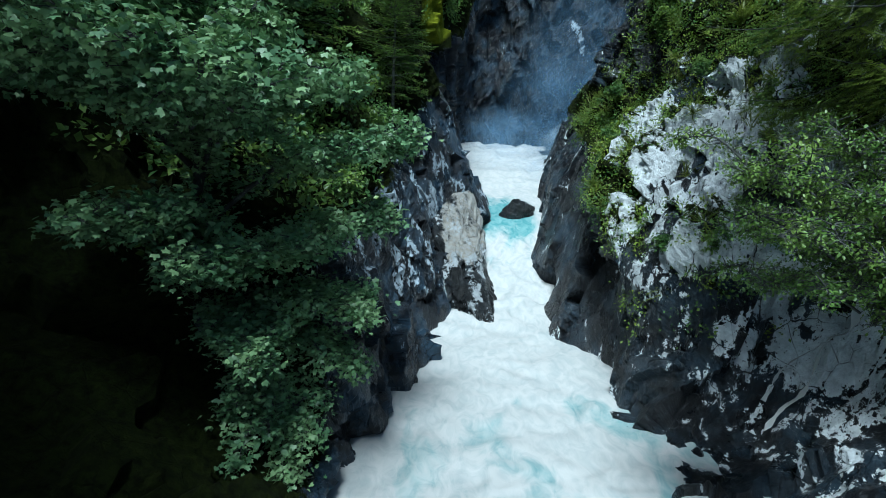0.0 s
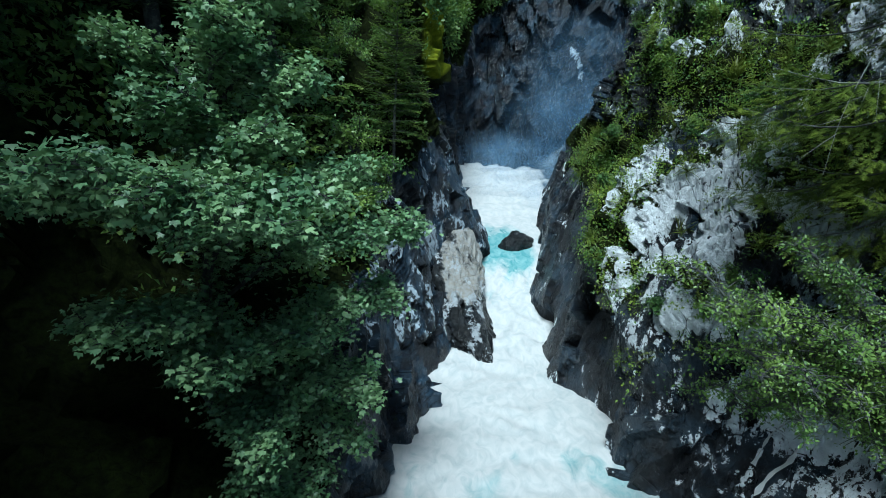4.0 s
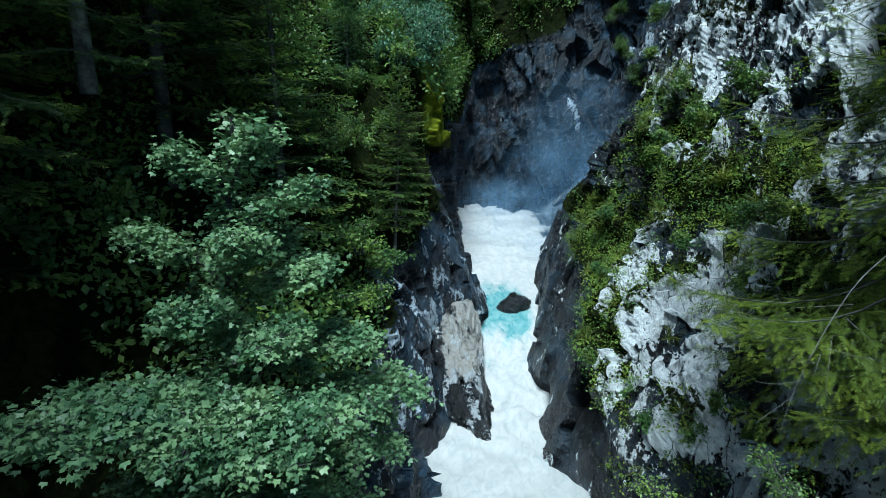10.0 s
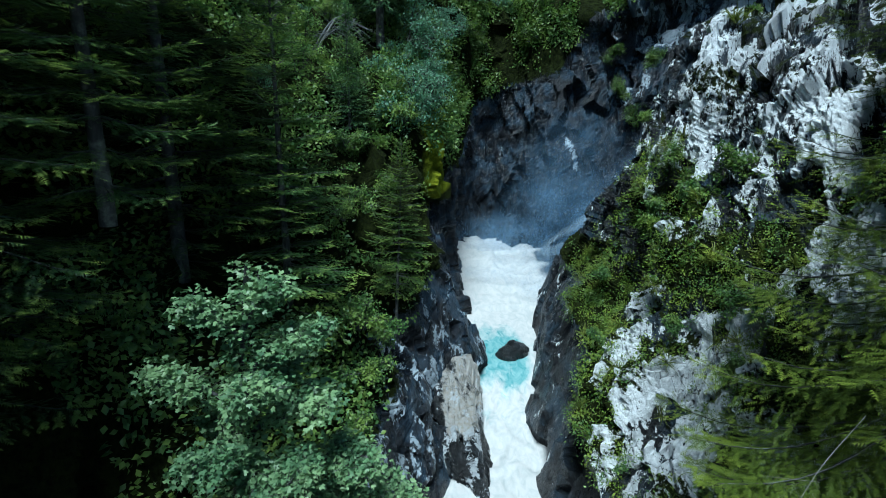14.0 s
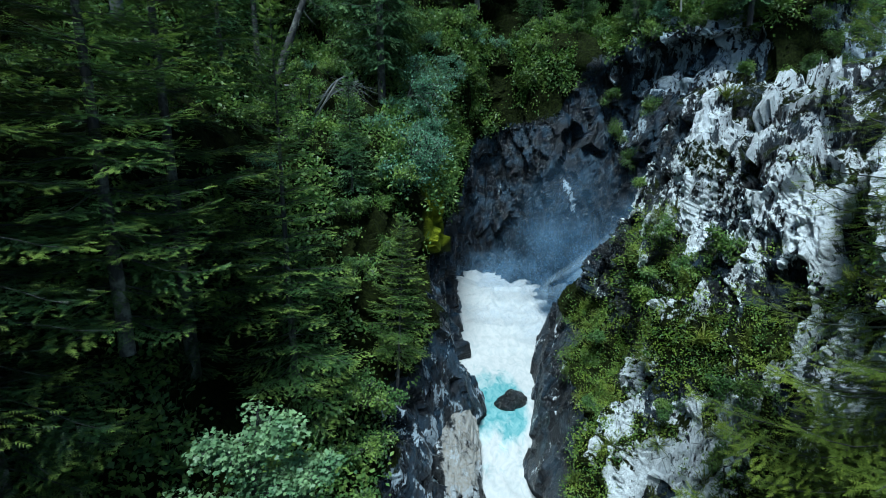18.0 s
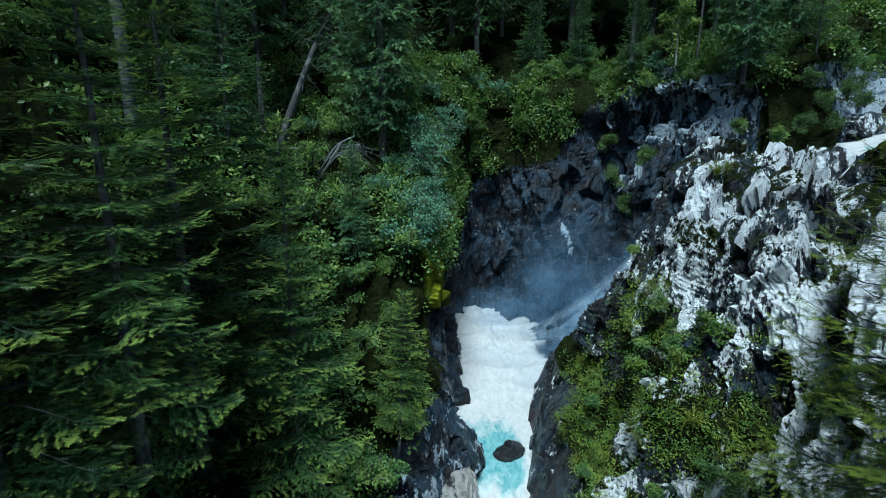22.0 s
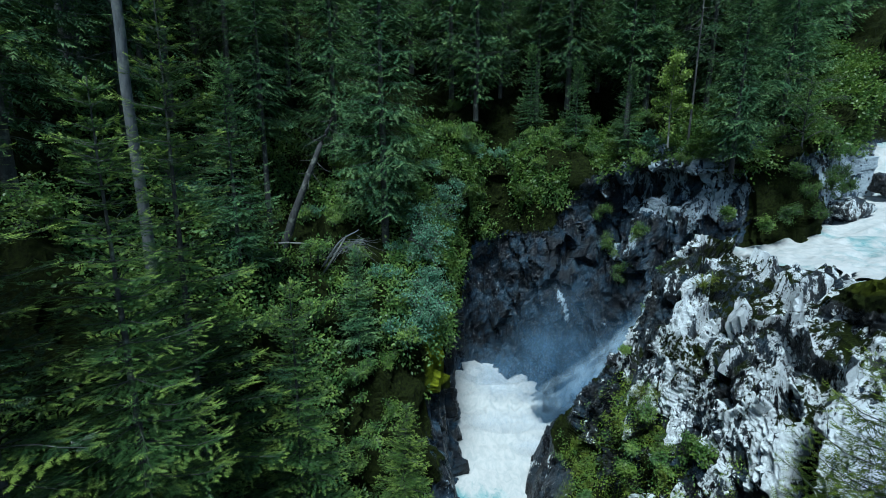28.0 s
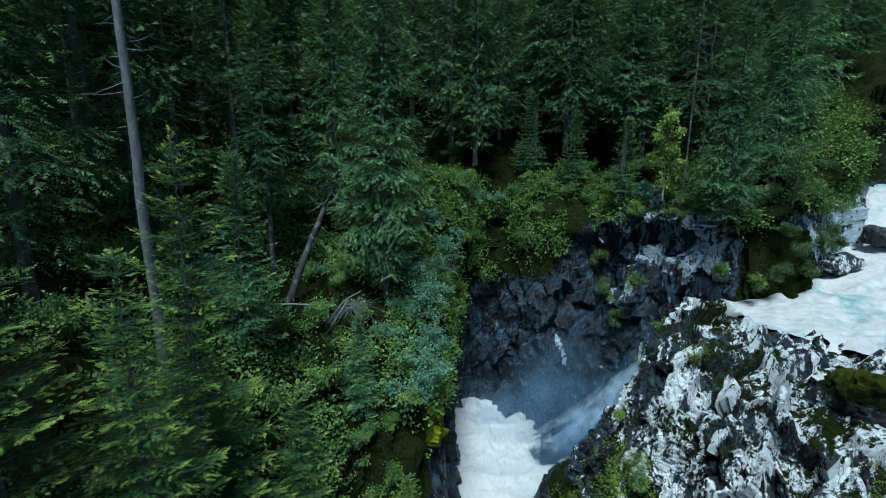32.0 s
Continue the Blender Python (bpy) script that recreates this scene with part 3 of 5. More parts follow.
def build_right():
    v = right_grid.reshape(-1, 3)
    n = grid_normals(right_grid).reshape(-1, 3) * -1.0
    x, y, z = v.T
    pale = 0.02 + 0.18 * smoothstep(14.5 - y, 0, 2) + 0.40 * smoothstep(z, 2.6, 4.5) * np.maximum(smoothstep(21.5 - y, 0, 2.5), smoothstep(z, 12, 14) * smoothstep(15.5 - x + 0.35 * (z - 12), 0, 2.0)) + 0.02 * smoothstep(z, 13.5, 15)
    pale = pale + 0.55 * bell(x, 8.6, 1.5) * bell(y, 9.2, 1.3) * bell(z, 2.2, 1.6) + 0.14 * smoothstep(z, 3, 5) * smoothstep(21 - y, 0, 2)
    pale = pale + 0.14 * smoothstep(z, 3.5, 5) * smoothstep(22.5 - y, 0, 2) * (1 - smoothstep(z, 11, 13)) - 0.03 * smoothstep(z, 12, 13.5)
    pale = pale - 0.6 * smoothstep(x, 12, 14) * smoothstep(y, 25, 26.5)
    # Recessed ribs darker, proud ones paler: facet shading put into the rock colour.
    pale = pale * (1 - 0.8 * bell(y, 24, 3) * (z < 12)) - 0.5 * right_ribs * smoothstep(z, 1.5, 4)
    zone = green_zone(v)
    white = smoothstep(z - slab_top(y), 1.2, 2.2) * smoothstep(22 - y, 0, 2) * smoothstep(12.5 - z, 0, 1.5) * smoothstep(y, 10.5, 12)
    pale = pale + 0.05 * white + 0.12 * smoothstep(12.8 - y, 0, 1.2) * smoothstep(z, 0.6, 1.6) * smoothstep(5 - z, 0, 1) - 0.55 * cleft.ravel() - 0.35 * zone * smoothstep(14 - z, 0, 2) + 0.07 * smoothstep(z, 12.5, 14)
    moss = 0.02 + 0.75 * zone * smoothstep(14 - z, 0, 2) + 0.25 * smoothstep(n[:, 2], 0.3, 0.8) * smoothstep(z, 3, 5)
    moss = moss + smoothstep(z, 13.5, 15.5) * (0.33 + 0.6 * fbm(v, 0.55, 3, 77)) + 0.10 * bell(x, 14.0, 2.0) * bell(y, 20.5, 1.6) * smoothstep(z, 14, 16)
    bare = (1 - smoothstep(z - slab_top(y), -0.3, 0.4)) * smoothstep(y, 11.5, 13.5)
    moss, pale = moss * (1 - bare), pale * (1 - bare) + bare * (0.02 + 0.5 * fbm(v * np.array([1, 1, 0.3]), 1.1, 3, 55))
    me = mesh_of("cliff", v, [grid_faces(*right_grid.shape[:2], True)], ROCK_RIGHT, (("pale", pale), ("moss", moss)), False)
    return tagged(new("cliff", me), "steep pale grey rock cliff with moss and dark cracks", "cliff", kind="structure")


ground = build_left()
cliff = build_right()


# ---- the river ----
def water_sheet(name, stations, label, cells, churn, foam_rule, k):
    """A river surface from rows (left x, left y, right x, right y, z)."""
    s = np.array(stations, float)
    rows = np.stack([np.stack([s[:, 0], s[:, 1], s[:, 4]], 1), np.stack([s[:, 2], s[:, 3], s[:, 4]], 1)], 1)
    length = np.linalg.norm(np.diff(rows.mean(1), axis=0), axis=1)
    g = spline(rows, [max(3, int(min(d, 14) / cells)) for d in length])
    width = np.linalg.norm(rows[:, 1] - rows[:, 0], axis=1).max()
    nv = int(width / cells)
    t = np.linspace(0, 1, nv)[None, :, None]
    g = g[:, :1] * (1 - t) + g[:, 1:] * t
    p = g.reshape(-1, 3).copy()
    d = churn(p)
    q = p + np.stack([fbm(p, 0.7, 3, k + 40 + j) for j in range(3)], 1) * 0.8
    lumps = 0.5 - np.abs(fbm(q, 0.7, 3, k)) * 1.6
    p[:, 2] += d * lumps + 0.12 * d * fbm(q, 2.2, 2, k + 5)
    me = mesh_of(name, p, [grid_faces(*g.shape[:2])], WATER, (("foam", foam_rule(p)),))
    return tagged(new(name, me), label, "river", kind="structure")


def lower_churn(p):
    y = p[:, 1]
    return 0.15 + 0.25 * bell(y, 19, 2.0) + 0.35 * smoothstep(y, 29, 35) - 0.12 * bell(y, 24, 2)


def lower_foam(p):
    y, x = p[:, 1], p[:, 0]
    f = 0.98 - 0.38 * smoothstep(13.5 - y, 0, 4)
    f = f - 1.0 * bell(y, 23.6, 2.7) * (1 - 0.6 * smoothstep(x, 3.8, 4.8)) + 0.2 * smoothstep(y, 28, 31)
    return f


water_sheet(
    "water_gorge",
    [
        (-6, -25, 9, -25, 0), (-5, 3, 8.5, 3, 0), (-3.4, 9, 7.6, 9, 0), (-3, 12, 6.6, 12, 0), (-2.2, 15, 5.4, 15, 0.05),
        (-1, 17, 5, 17, 0.25), (0.6, 19.2, 4.9, 19.2, 0.85), (0.9, 20.6, 5.2, 20.6, 1.7), (1.0, 22.4, 5.8, 22.4, 2.75),
        (1.0, 24, 6.2, 24, 3.3), (0.6, 28, 7.5, 28, 4.3), (0.2, 32, 10.5, 32, 5.4), (0, 36, 12, 36, 6.5), (0, 40, 13, 40, 7.0),
    ],
    "foaming white and milky turquoise river pool and chute between rocks",
    0.13, lower_churn, lower_foam, 500,
)
water_sheet(
    "water_upper",
    [
        (15.8, 28.8, 16.2, 27.2, 13), (17.2, 29.0, 17.2, 26.6, 18.4), (18.6, 28.6, 17.6, 23.6, 18.9), (20.5, 28.5, 20.5, 18.6, 19.4), (24, 30, 27, 19, 20.2),
        (27.5, 32, 31, 26, 21.3), (31, 36, 35, 31, 22.6), (33, 39, 38, 35, 24.8), (36, 42, 44, 40, 25.4), (60, 62, 66, 58, 27),
    ],
    "shallow white rapids sliding toward the brink",
    0.16, lambda p: 0.35 + 0 * p[:, 0], lambda p: 0.62 + 0.1 * bell(p[:, 0], 19, 2) - 0.25 * smoothstep(p[:, 2], 25, 25.6), 700,
)


SURFACE = np.concatenate([left_grid.reshape(-1, 3), right_grid.reshape(-1, 3)])


def foot(x, y, reach=0.5):
    """The height of the ground at a place of the plan."""
    d = (SURFACE[:, 0] - x) ** 2 + (SURFACE[:, 1] - y) ** 2
    near = d < reach * reach
    return float(SURFACE[near, 2].max()) if near.any() else float(SURFACE[d.argmin(), 2])


# ---- boulders ----
def boulder(name, label, centre, radii, k, material, turn=0.0, facets=15, level=5, attrs=None, lean=(0.0, 0.0)):
    """An angular rock: a ball cut by many planes, its edges worn, its faces chipped."""
    bm = bmesh.new()
    bmesh.ops.create_icosphere(bm, subdivisions=level, radius=1.0)
    v = np.array([w.co[:] for w in bm.verts])
    f = np.array([[w.index for w in face.verts] for face in bm.faces])
    bm.free()
    r = np.random.default_rng(k)
    cuts = r.normal(0, 1, (facets, 3))
    cuts = np.concatenate([cuts, np.concatenate([np.eye(3), -np.eye(3)]) + r.normal(0, 0.22, (6, 3))])
    cuts /= np.linalg.norm(cuts, axis=1, keepdims=True)
    depth = r.uniform(0.74, 1.0, len(cuts))
    n = v / np.linalg.norm(v, axis=1, keepdims=True)
    inv = np.maximum(n @ cuts.T, 0.02) / depth
    reach = (inv**18).sum(1) ** (-1 / 18)
    radii = np.asarray(radii, float)
    p = n * reach[:, None] * radii
    size = radii.mean()
    p = p + n * (size * (0.10 * blocks(p + 7.7 * k, 1.7 / size, k, 1.1) + 0.05 * blocks(p + 3.1 * k, 4.5 / size, k + 9, 1.2) + 0.08 * fbm(p, 1.4 / size, 3, k)))[:, None]
    a = attrs(p, n) if attrs else (("pale", 0.1 + 0 * p[:, 0]), ("moss", 0.1 + 0 * p[:, 0]), ("tan", 0 * p[:, 0]))
    p[:, 0] += lean[0] * p[:, 2]
    p[:, 1] += lean[1] * p[:, 2]
    ob = new(name, mesh_of(name, p, [f], material, a, False))
    ob.matrix_basis = pose(*centre, 0, 0, turn)
    return tagged(ob, label, "rock")


def tan_marks(p, n):
    t = 0.70 * smoothstep(p[:, 2], -0.9, 0.4) + 0.30 * bell(p[:, 2], -1.5, 0.25) + 0.9 * fbm(p, 0.8, 3, 5) - 0.5 * smoothstep(-p[:, 0], 0.3, 0.9)
    return ("pale", 0.24 + 0.22 * bell(p[:, 2], -0.1, 0.8)), ("moss", 0.0 * t), ("tan", t)


def plain_marks(pale, moss):
    return lambda p, n: (("pale", pale + 0 * p[:, 0]), ("moss", moss * smoothstep(n[:, 2], 0.1, 0.7)), ("tan", 0 * p[:, 0]))


boulder("boulder", "tall tan and grey water-worn boulder beside the chute", (0.66, 19.2, 2.2), (1.36, 1.3, 2.95), 3, ROCK_POOL, 0, 14, 6, tan_marks, (-0.13, 0.80))
boulder("boulder", "black wet boulder standing in the turquoise water", (3.78, 23.6, 3.35), (0.80, 0.62, 0.62), 8, ROCK_POOL, 20, 8, 5, plain_marks(-0.4, 0.0))
boulder("boulder", "mossy boulder beside the upper rapids", (15.9, 16.3, 18.9), (1.6, 1.4, 1.6), 12, ROCK_RIGHT, 10, 16, 5, plain_marks(0.3, 1.48))
boulder("boulder", "rounded dark boulder with bleached faces beside the tan one", (-1.75, 17.5, 3.6), (1.45, 1.5, 2.9), 15, ROCK_LEFT, 0, 20, 6, plain_marks(0.36, 0.1), (-0.12, 0.35))
boulder("boulder", "dark rock in the upper rapids", (29.5, 31.5, 22.6), (1.1, 1.0, 0.8), 19, ROCK_POOL, 0, 14, 4, plain_marks(0.0, 0.0))
boulder("boulder", "grey rock at the edge of the rapids", (25.2, 29.4, 21.2), (1.2, 0.9, 0.9), 23, ROCK_RIGHT, 30, 14, 4, plain_marks(0.4, 0.2))


# ---- falling water and spray ----
def fall(name, label, left, right, k):
    a, b = spline(np.array(left, float), [14] * (len(left) - 1)), spline(np.array(right, float), [14] * (len(right) - 1))
    t = np.linspace(0, 1, 22)[None, :, None]
    g = a[:, None] * (1 - t) + b[:, None] * t
    n = grid_normals(g)
    p = g.reshape(-1, 3)
    bow = (0.45 * np.sin(np.linspace(0, np.pi, 22)))[None, :].repeat(len(a), 0).ravel() + 0.35 * fbm(p * np.array([1.5, 1.5, 0.5]), 1.2, 3, k)
    p = p + n.reshape(-1, 3) * bow[:, None]
    across, down = np.linspace(-1, 1, 22)[None, :], np.linspace(0, 1, len(a))[:, None]
    soft = (1 - across**2) ** 0.7 * np.minimum(1.0, 5 * (1 - down) + 0.05) * (0.75 + 1.2 * fbm(p * np.array([2.0, 2.0, 0.6]), 1.3, 3, k + 7)).reshape(len(a), 22)
    me = mesh_of(name, p, [grid_faces(*g.shape[:2])], JET, (("veil", np.clip(soft, 0, 1).ravel()),))
    return tagged(new(name, me), label, "waterfall", kind="structure")


for k in range(3):
    drift = np.array([0.25 * k, -0.5 * k, 0.12 * k])
    left = np.array([(15.5, 30.6, 15.6), (12.6, 31.6, 12.6), (9.6, 32.2, 9.6), (6.0, 32.6, 6.8)]) + drift
    right = np.array([(15.8, 29.6, 14.4), (12.8, 30.8, 10.9), (10.0, 31.4, 7.8), (6.8, 31.6, 5.4)]) + drift
    fall("water_fall", "white waterfall plunging into the gorge basin", left, right, 41 + k)


def veil(label, centre, radii, k, turn=0.0):
    nu, nv = 24, 18
    u, w = np.meshgrid(np.linspace(-1, 1, nu), np.linspace(-1, 1, nv), indexing="ij")
    p = np.stack([u * radii[0], -radii[1] * (1 - u * u) * (1 - 0.5 * w * w), w * radii[2]], 2).reshape(-1, 3)
    p[:, 1] += 0.5 * fbm(p, 0.6, 3, k)
    edge = np.clip(1 - (u * u + w * w), 0, 1).ravel() ** 1.4
    me = mesh_of("mist", p, [grid_faces(nu, nv)], MIST, (("veil", edge),))
    ob = new("mist", me)
    ob.matrix_basis = pose(*centre, 0, 0, turn)
    return tagged(ob, label, "mist", "spray over the basin", "stuff")


for i, (c, rad) in enumerate([
    ((8.5, 31.5, 7.2), (3.2, 0.8, 1.8)), ((6.0, 34.0, 7.4), (4.8, 1.0, 2.0)), ((10.5, 31.0, 9.4), (2.6, 0.7, 2.2)), ((4.2, 35.6, 7.6), (4.2, 0.8, 2.0)),
    ((12.4, 30.6, 11.8), (2.2, 0.6, 2.6)), ((7.0, 28.8, 5.2), (2.8, 0.6, 1.1)), ((4.6, 31.0, 5.8), (4.0, 0.6, 1.3)), ((9.2, 30.6, 7.8), (2.2, 0.5, 1.9)),
    ((7.6, 33.4, 9.6), (4.2, 0.7, 3.0)), ((8.4, 31.4, 12.0), (4.2, 0.6, 4.4)), ((10.0, 30.2, 9.0), (3.0, 0.6, 2.2)), ((13.4, 29.6, 13.0), (2.4, 0.5, 2.6)), ((8.0, 29.6, 6.8), (2.6, 0.5, 1.8)),
]):
    veil("thin white spray drifting over the basin", c, rad, 50 + i)


# ---- rocks and rivulets on the cliff ----
for (x, y, z), rad, turn, pale in [
    ((7.42, 9.96, 4.2), (0.55, 0.5, 0.35), 20, 0.8), ((5.6, 11.65, 3.6), (0.35, 0.3, 0.4), 50, 0.7),
]:
    boulder("rock", "pale grey angular block jutting from the cliff", (x, y, z), rad, int(10 * x), ROCK_RIGHT, turn, 12, 4, plain_marks(pale, 0.3))


def trickle(label, points, width, lift, k, reach=0.3):
    """A thin sheet of running water that follows the rock."""
    pts = spline(np.array([(x, y, foot(x, y, reach) + lift) for x, y in points], float), [20] * (len(points) - 1))
    side = np.cross(np.gradient(pts, axis=0), [0, 0, 1.0])
    side /= np.linalg.norm(side, axis=1, keepdims=True) + 1e-9
    w = width * (0.65 + 1.8 * fbm(pts, 2.2, 3, k))
    t = np.linspace(-0.5, 0.5, 7)
    g = pts[:, None] + side[:, None] * (w[:, None] * t)[..., None]
    g[..., 2] += 0.25 * width * (0.25 - t * t) + 0.2 * width * fbm(g.reshape(-1, 3), 3.0, 2, k).reshape(g.shape[:2])
    me = mesh_of("water_rivulet", g.reshape(-1, 3), [grid_faces(*g.shape[:2])], WATER, (("foam", 0.9 + 0 * g[..., 0].ravel()),))
    return tagged(new("water_rivulet", me), label, "stream", kind="structure")


for pts, wide in [([(8.8, 9.5), (8.45, 9.3), (8.1, 9.42), (7.7, 9.25), (7.3, 9.3), (6.8, 9.1)], 0.13), ([(8.1, 9.42), (7.9, 9.7), (7.5, 9.75), (7.1, 9.6)], 0.09)]:
    trickle("thin white rivulet running down the pale slab", pts, wide, 0.03, int(90 + 100 * wide), 0.12)
trickle("narrow white stream beside the mossy boulder", [(20.5, 23.0), (19.0, 21.6), (17.2, 19.5), (15.6, 17.9), (14.6, 16.6)], 0.55, 0.06, 83)


# ---- plants ----
def unit(a):
    return a / (np.linalg.norm(a, axis=-1, keepdims=True) + 1e-9)


def spruce_meshes(name, height, reach, bare, gap, per_whorl, twig, step, frond, material, droop, r, trunk_r=None, hang=0.12, start=0.22, width=0.30):
    """The meshes of a spruce: a tapered trunk with limbs, and a crown of flat branchlets on layered boughs."""
    wood, pos, ax, size, tip = Heap(), [], [], [], []
    trunk_r = trunk_r or 0.009 * height + 0.03
    zs = np.linspace(0, height, 16)
    sway = np.cumsum(r.normal(0, 0.015, (16, 2)), axis=0) * height / 18
    axis = np.column_stack([sway, zs])
    wood.add(*tube(axis, trunk_r * (1 - zs / height) ** 1.15 + 0.01, 9))
    z = bare * height
    while z < height - 0.15:
        f = (z - bare * height) / (height * (1 - bare))
        whorl = per_whorl if f < 0.9 else max(3, per_whorl - 2)
        for b in range(whorl):
            a = 2 * np.pi * (b + r.random()) / whorl + z * 2.3
            length = reach * (min(1.0, 0.55 + 3.0 * f) * (1 - f) ** 0.75 + 0.05) * r.uniform(0.45, 1.2)
            n = max(3, int(length / 0.5))
            t = np.linspace(0, 1, n + 1)
            out = np.array([math.cos(a), math.sin(a)])
            lift = 0.35 * f - droop * (1 - f) * r.uniform(0.6, 1.4)
            z0 = z + r.uniform(-0.08, 0.08) * gap
            zz = z0 + length * (lift * t + 0.35 * droop * t**3 + 0.04 * np.sin(t * 5 + a))
            base = np.array([np.interp(z, zs, axis[:, 0]), np.interp(z, zs, axis[:, 1])])
            line = np.column_stack([base + out * (t * length)[:, None], zz])
            wood.add(*tube(line, 0.016 * (1 - t) * (0.5 + length / 3) + 0.004, 3))
            m = max(3, int(length / step))
            s = np.linspace(start * (1 - f), 1.0, m)
            at = np.column_stack([np.interp(s, t, line[:, j]) for j in range(3)])
            slope = np.gradient(zz, t) / length
            along = np.column_stack([np.tile(out, (m, 1)), np.interp(s, t, slope)])
            side = np.array([-out[1], out[0], 0.0])
            broad = length * width * np.minimum(1.0, 2.2 * (1.04 - s)) * r.uniform(0.7, 1.2, m) + 0.4 * twig
            for q in (-1, 1):
                d = unit(along * 0.62 + q * side * r.uniform(0.6, 1.1, (m, 1)) + r.normal(0, 0.10, (m, 3)))
                d[:, 2] -= hang * r.uniform(0.5, 1.5, m)
                for h in range(int(broad.max() / (0.62 * twig)) + 1):
                    on = h * 0.62 * twig < broad
                    c = int(on.sum())
                    turn = along[on] * r.uniform(-0.1, 0.5, (c, 1)) + q * side * (0.35 if h % 2 else -0.25)
                    pos.append(at[on] + d[on] * (h * 0.62 * twig) + r.normal(0, 0.10 * twig, (c, 3)))
                    ax.append(d[on] + turn + r.normal(0, 0.16, (c, 3)))
                    size.append(twig * r.uniform(0.75, 1.25, c))
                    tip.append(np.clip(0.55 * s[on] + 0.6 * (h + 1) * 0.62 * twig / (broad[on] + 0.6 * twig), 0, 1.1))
            pos.append(line[-1:])
            ax.append(along[-1:] + np.array([0, 0, 0.08]))
            size.append(np.array([twig * 1.2]))
            tip.append(np.array([1.15]))
        z += gap * r.uniform(0.7, 1.3) * (1 - 0.45 * f)
    a = np.arange(6) * 2.1
    pos.append(np.column_stack([np.full(6, sway[-1, 0]), np.full(6, sway[-1, 1]), height - 0.05 - np.arange(6) * twig * 0.4]))
    ax.append(np.column_stack([np.cos(a) * 0.5, np.sin(a) * 0.5, np.ones(6)]))
    size.append(np.full(6, twig * 1.2))
    tip.append(np.ones(6))
    pos, ax, size, tip = (np.concatenate(x) for x in (pos, ax, size, tip))
    up = np.array([0, 0, 1.0]) + r.normal(0, 0.22, (len(pos), 3))
    v, f = scatter(frond[0], frond[1], pos, ax, up, size)
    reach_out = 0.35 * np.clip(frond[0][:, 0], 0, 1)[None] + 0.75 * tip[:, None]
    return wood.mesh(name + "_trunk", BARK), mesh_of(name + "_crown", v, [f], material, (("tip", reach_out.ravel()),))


def stand(kind, label, category, trunk, crown, m, group=""):
    """A tree as a thing: an empty at its foot with trunk and crown."""
    ob = tagged(new(kind), label, category, group)
    part("trunk", trunk, ob)
    part("crown", crown, ob)
    ob.matrix_basis = m
    return ob


def place(x, y, z, turn=0.0, scale=1.0, lean=(0.0, 0.0)):
    return pose(x, y, z, lean[0], lean[1], turn) @ Matrix.Diagonal((scale, scale, scale, 1))


def leafy(name, label, category, limbs, template, size, per, material, r, spread=0.5, flat=0.5, bark=None, group="", kind=""):
    """A broad-leaved shrub or tree: limbs are polylines with a thickness and a leaf spread; leaves cluster on twigs round them."""
    wood, leaves = Heap(), Heap()
    for pts, thick, spray_r in limbs:
        pts = np.asarray(pts, float)
        n = len(pts)
        fine = spline(pts, [4] * (n - 1))
        t = np.linspace(0, 1, len(fine))
        wood.add(*tube(fine, thick * (1 - 0.85 * t) + 0.004, 6))
        length = np.linalg.norm(np.diff(fine, axis=0), axis=1).sum()
        twigs = max(3, int(per * length))
        s = 0.15 + 0.85 * r.random(twigs) ** 0.8
        at = np.column_stack([np.interp(s, t, fine[:, j]) for j in range(3)])
        d = unit(r.normal(0, 1, (twigs, 3)) * np.array([1, 1, 0.45]))
        ln = spray_r * r.uniform(0.35, 1.0, twigs) * (1.15 - 0.5 * s)
        tip = at + d * ln[:, None] + np.array([0, 0, 0.12]) * ln[:, None]
        for i in range(twigs):
            mid = (at[i] + tip[i]) / 2 + np.array([0, 0, 0.06 * ln[i]])
            wood.add(*tube([at[i], mid, tip[i]], [0.008, 0.006, 0.003], 3))
        k = 7
        u = r.random((twigs, k)) ** 0.6
        p = at[:, None] * (1 - u[..., None]) + tip[:, None] * u[..., None] + r.normal(0, 1, (twigs, k, 3)) * size * spread
        a = d[:, None] * 0.5 + r.normal(0, 0.75, (twigs, k, 3)) + np.array([0, 0, -0.35])
        up = np.array([0, 0, 1.0]) + r.normal(0, flat, (twigs, k, 3))
        v, f = scatter(template[0], template[1], p.reshape(-1, 3), a.reshape(-1, 3), up.reshape(-1, 3), size * r.uniform(0.6, 1.2, twigs * k))
        leaves.add(v, tris=f)
    ob = tagged(new(name), label, category, group, kind)
    foot = limbs[0][0][0]
    ob.location = foot
    for nm, heap, mat in (("trunk", wood, bark or BARK), ("crown", leaves, material)):
        me = heap.mesh(name + "_" + nm, mat)
        me.transform(Matrix.Translation(-Vector(foot)))
        part(nm, me, ob)
    return ob


def bush_limbs(foot, toward, size, n, r):
    """Limbs of a shrub that leans from its foot toward a way."""
    limbs = []
    for i in range(n):
        d = unit(np.asarray(toward, float) + r.normal(0, 0.55, 3))
        ln = size * r.uniform(0.6, 1.1)
        p0 = np.asarray(foot, float) + r.normal(0, 0.10 * size, 3) * np.array([1, 1, 0.3])
        p1 = p0 + d * ln * 0.5 + np.array([0, 0, 0.12 * ln])
        p2 = p0 + d * ln + np.array([0, 0, -0.05 * ln])
        limbs.append(((p0, p1, p2), 0.02 * size + 0.006, size * 0.45))
    return limbs

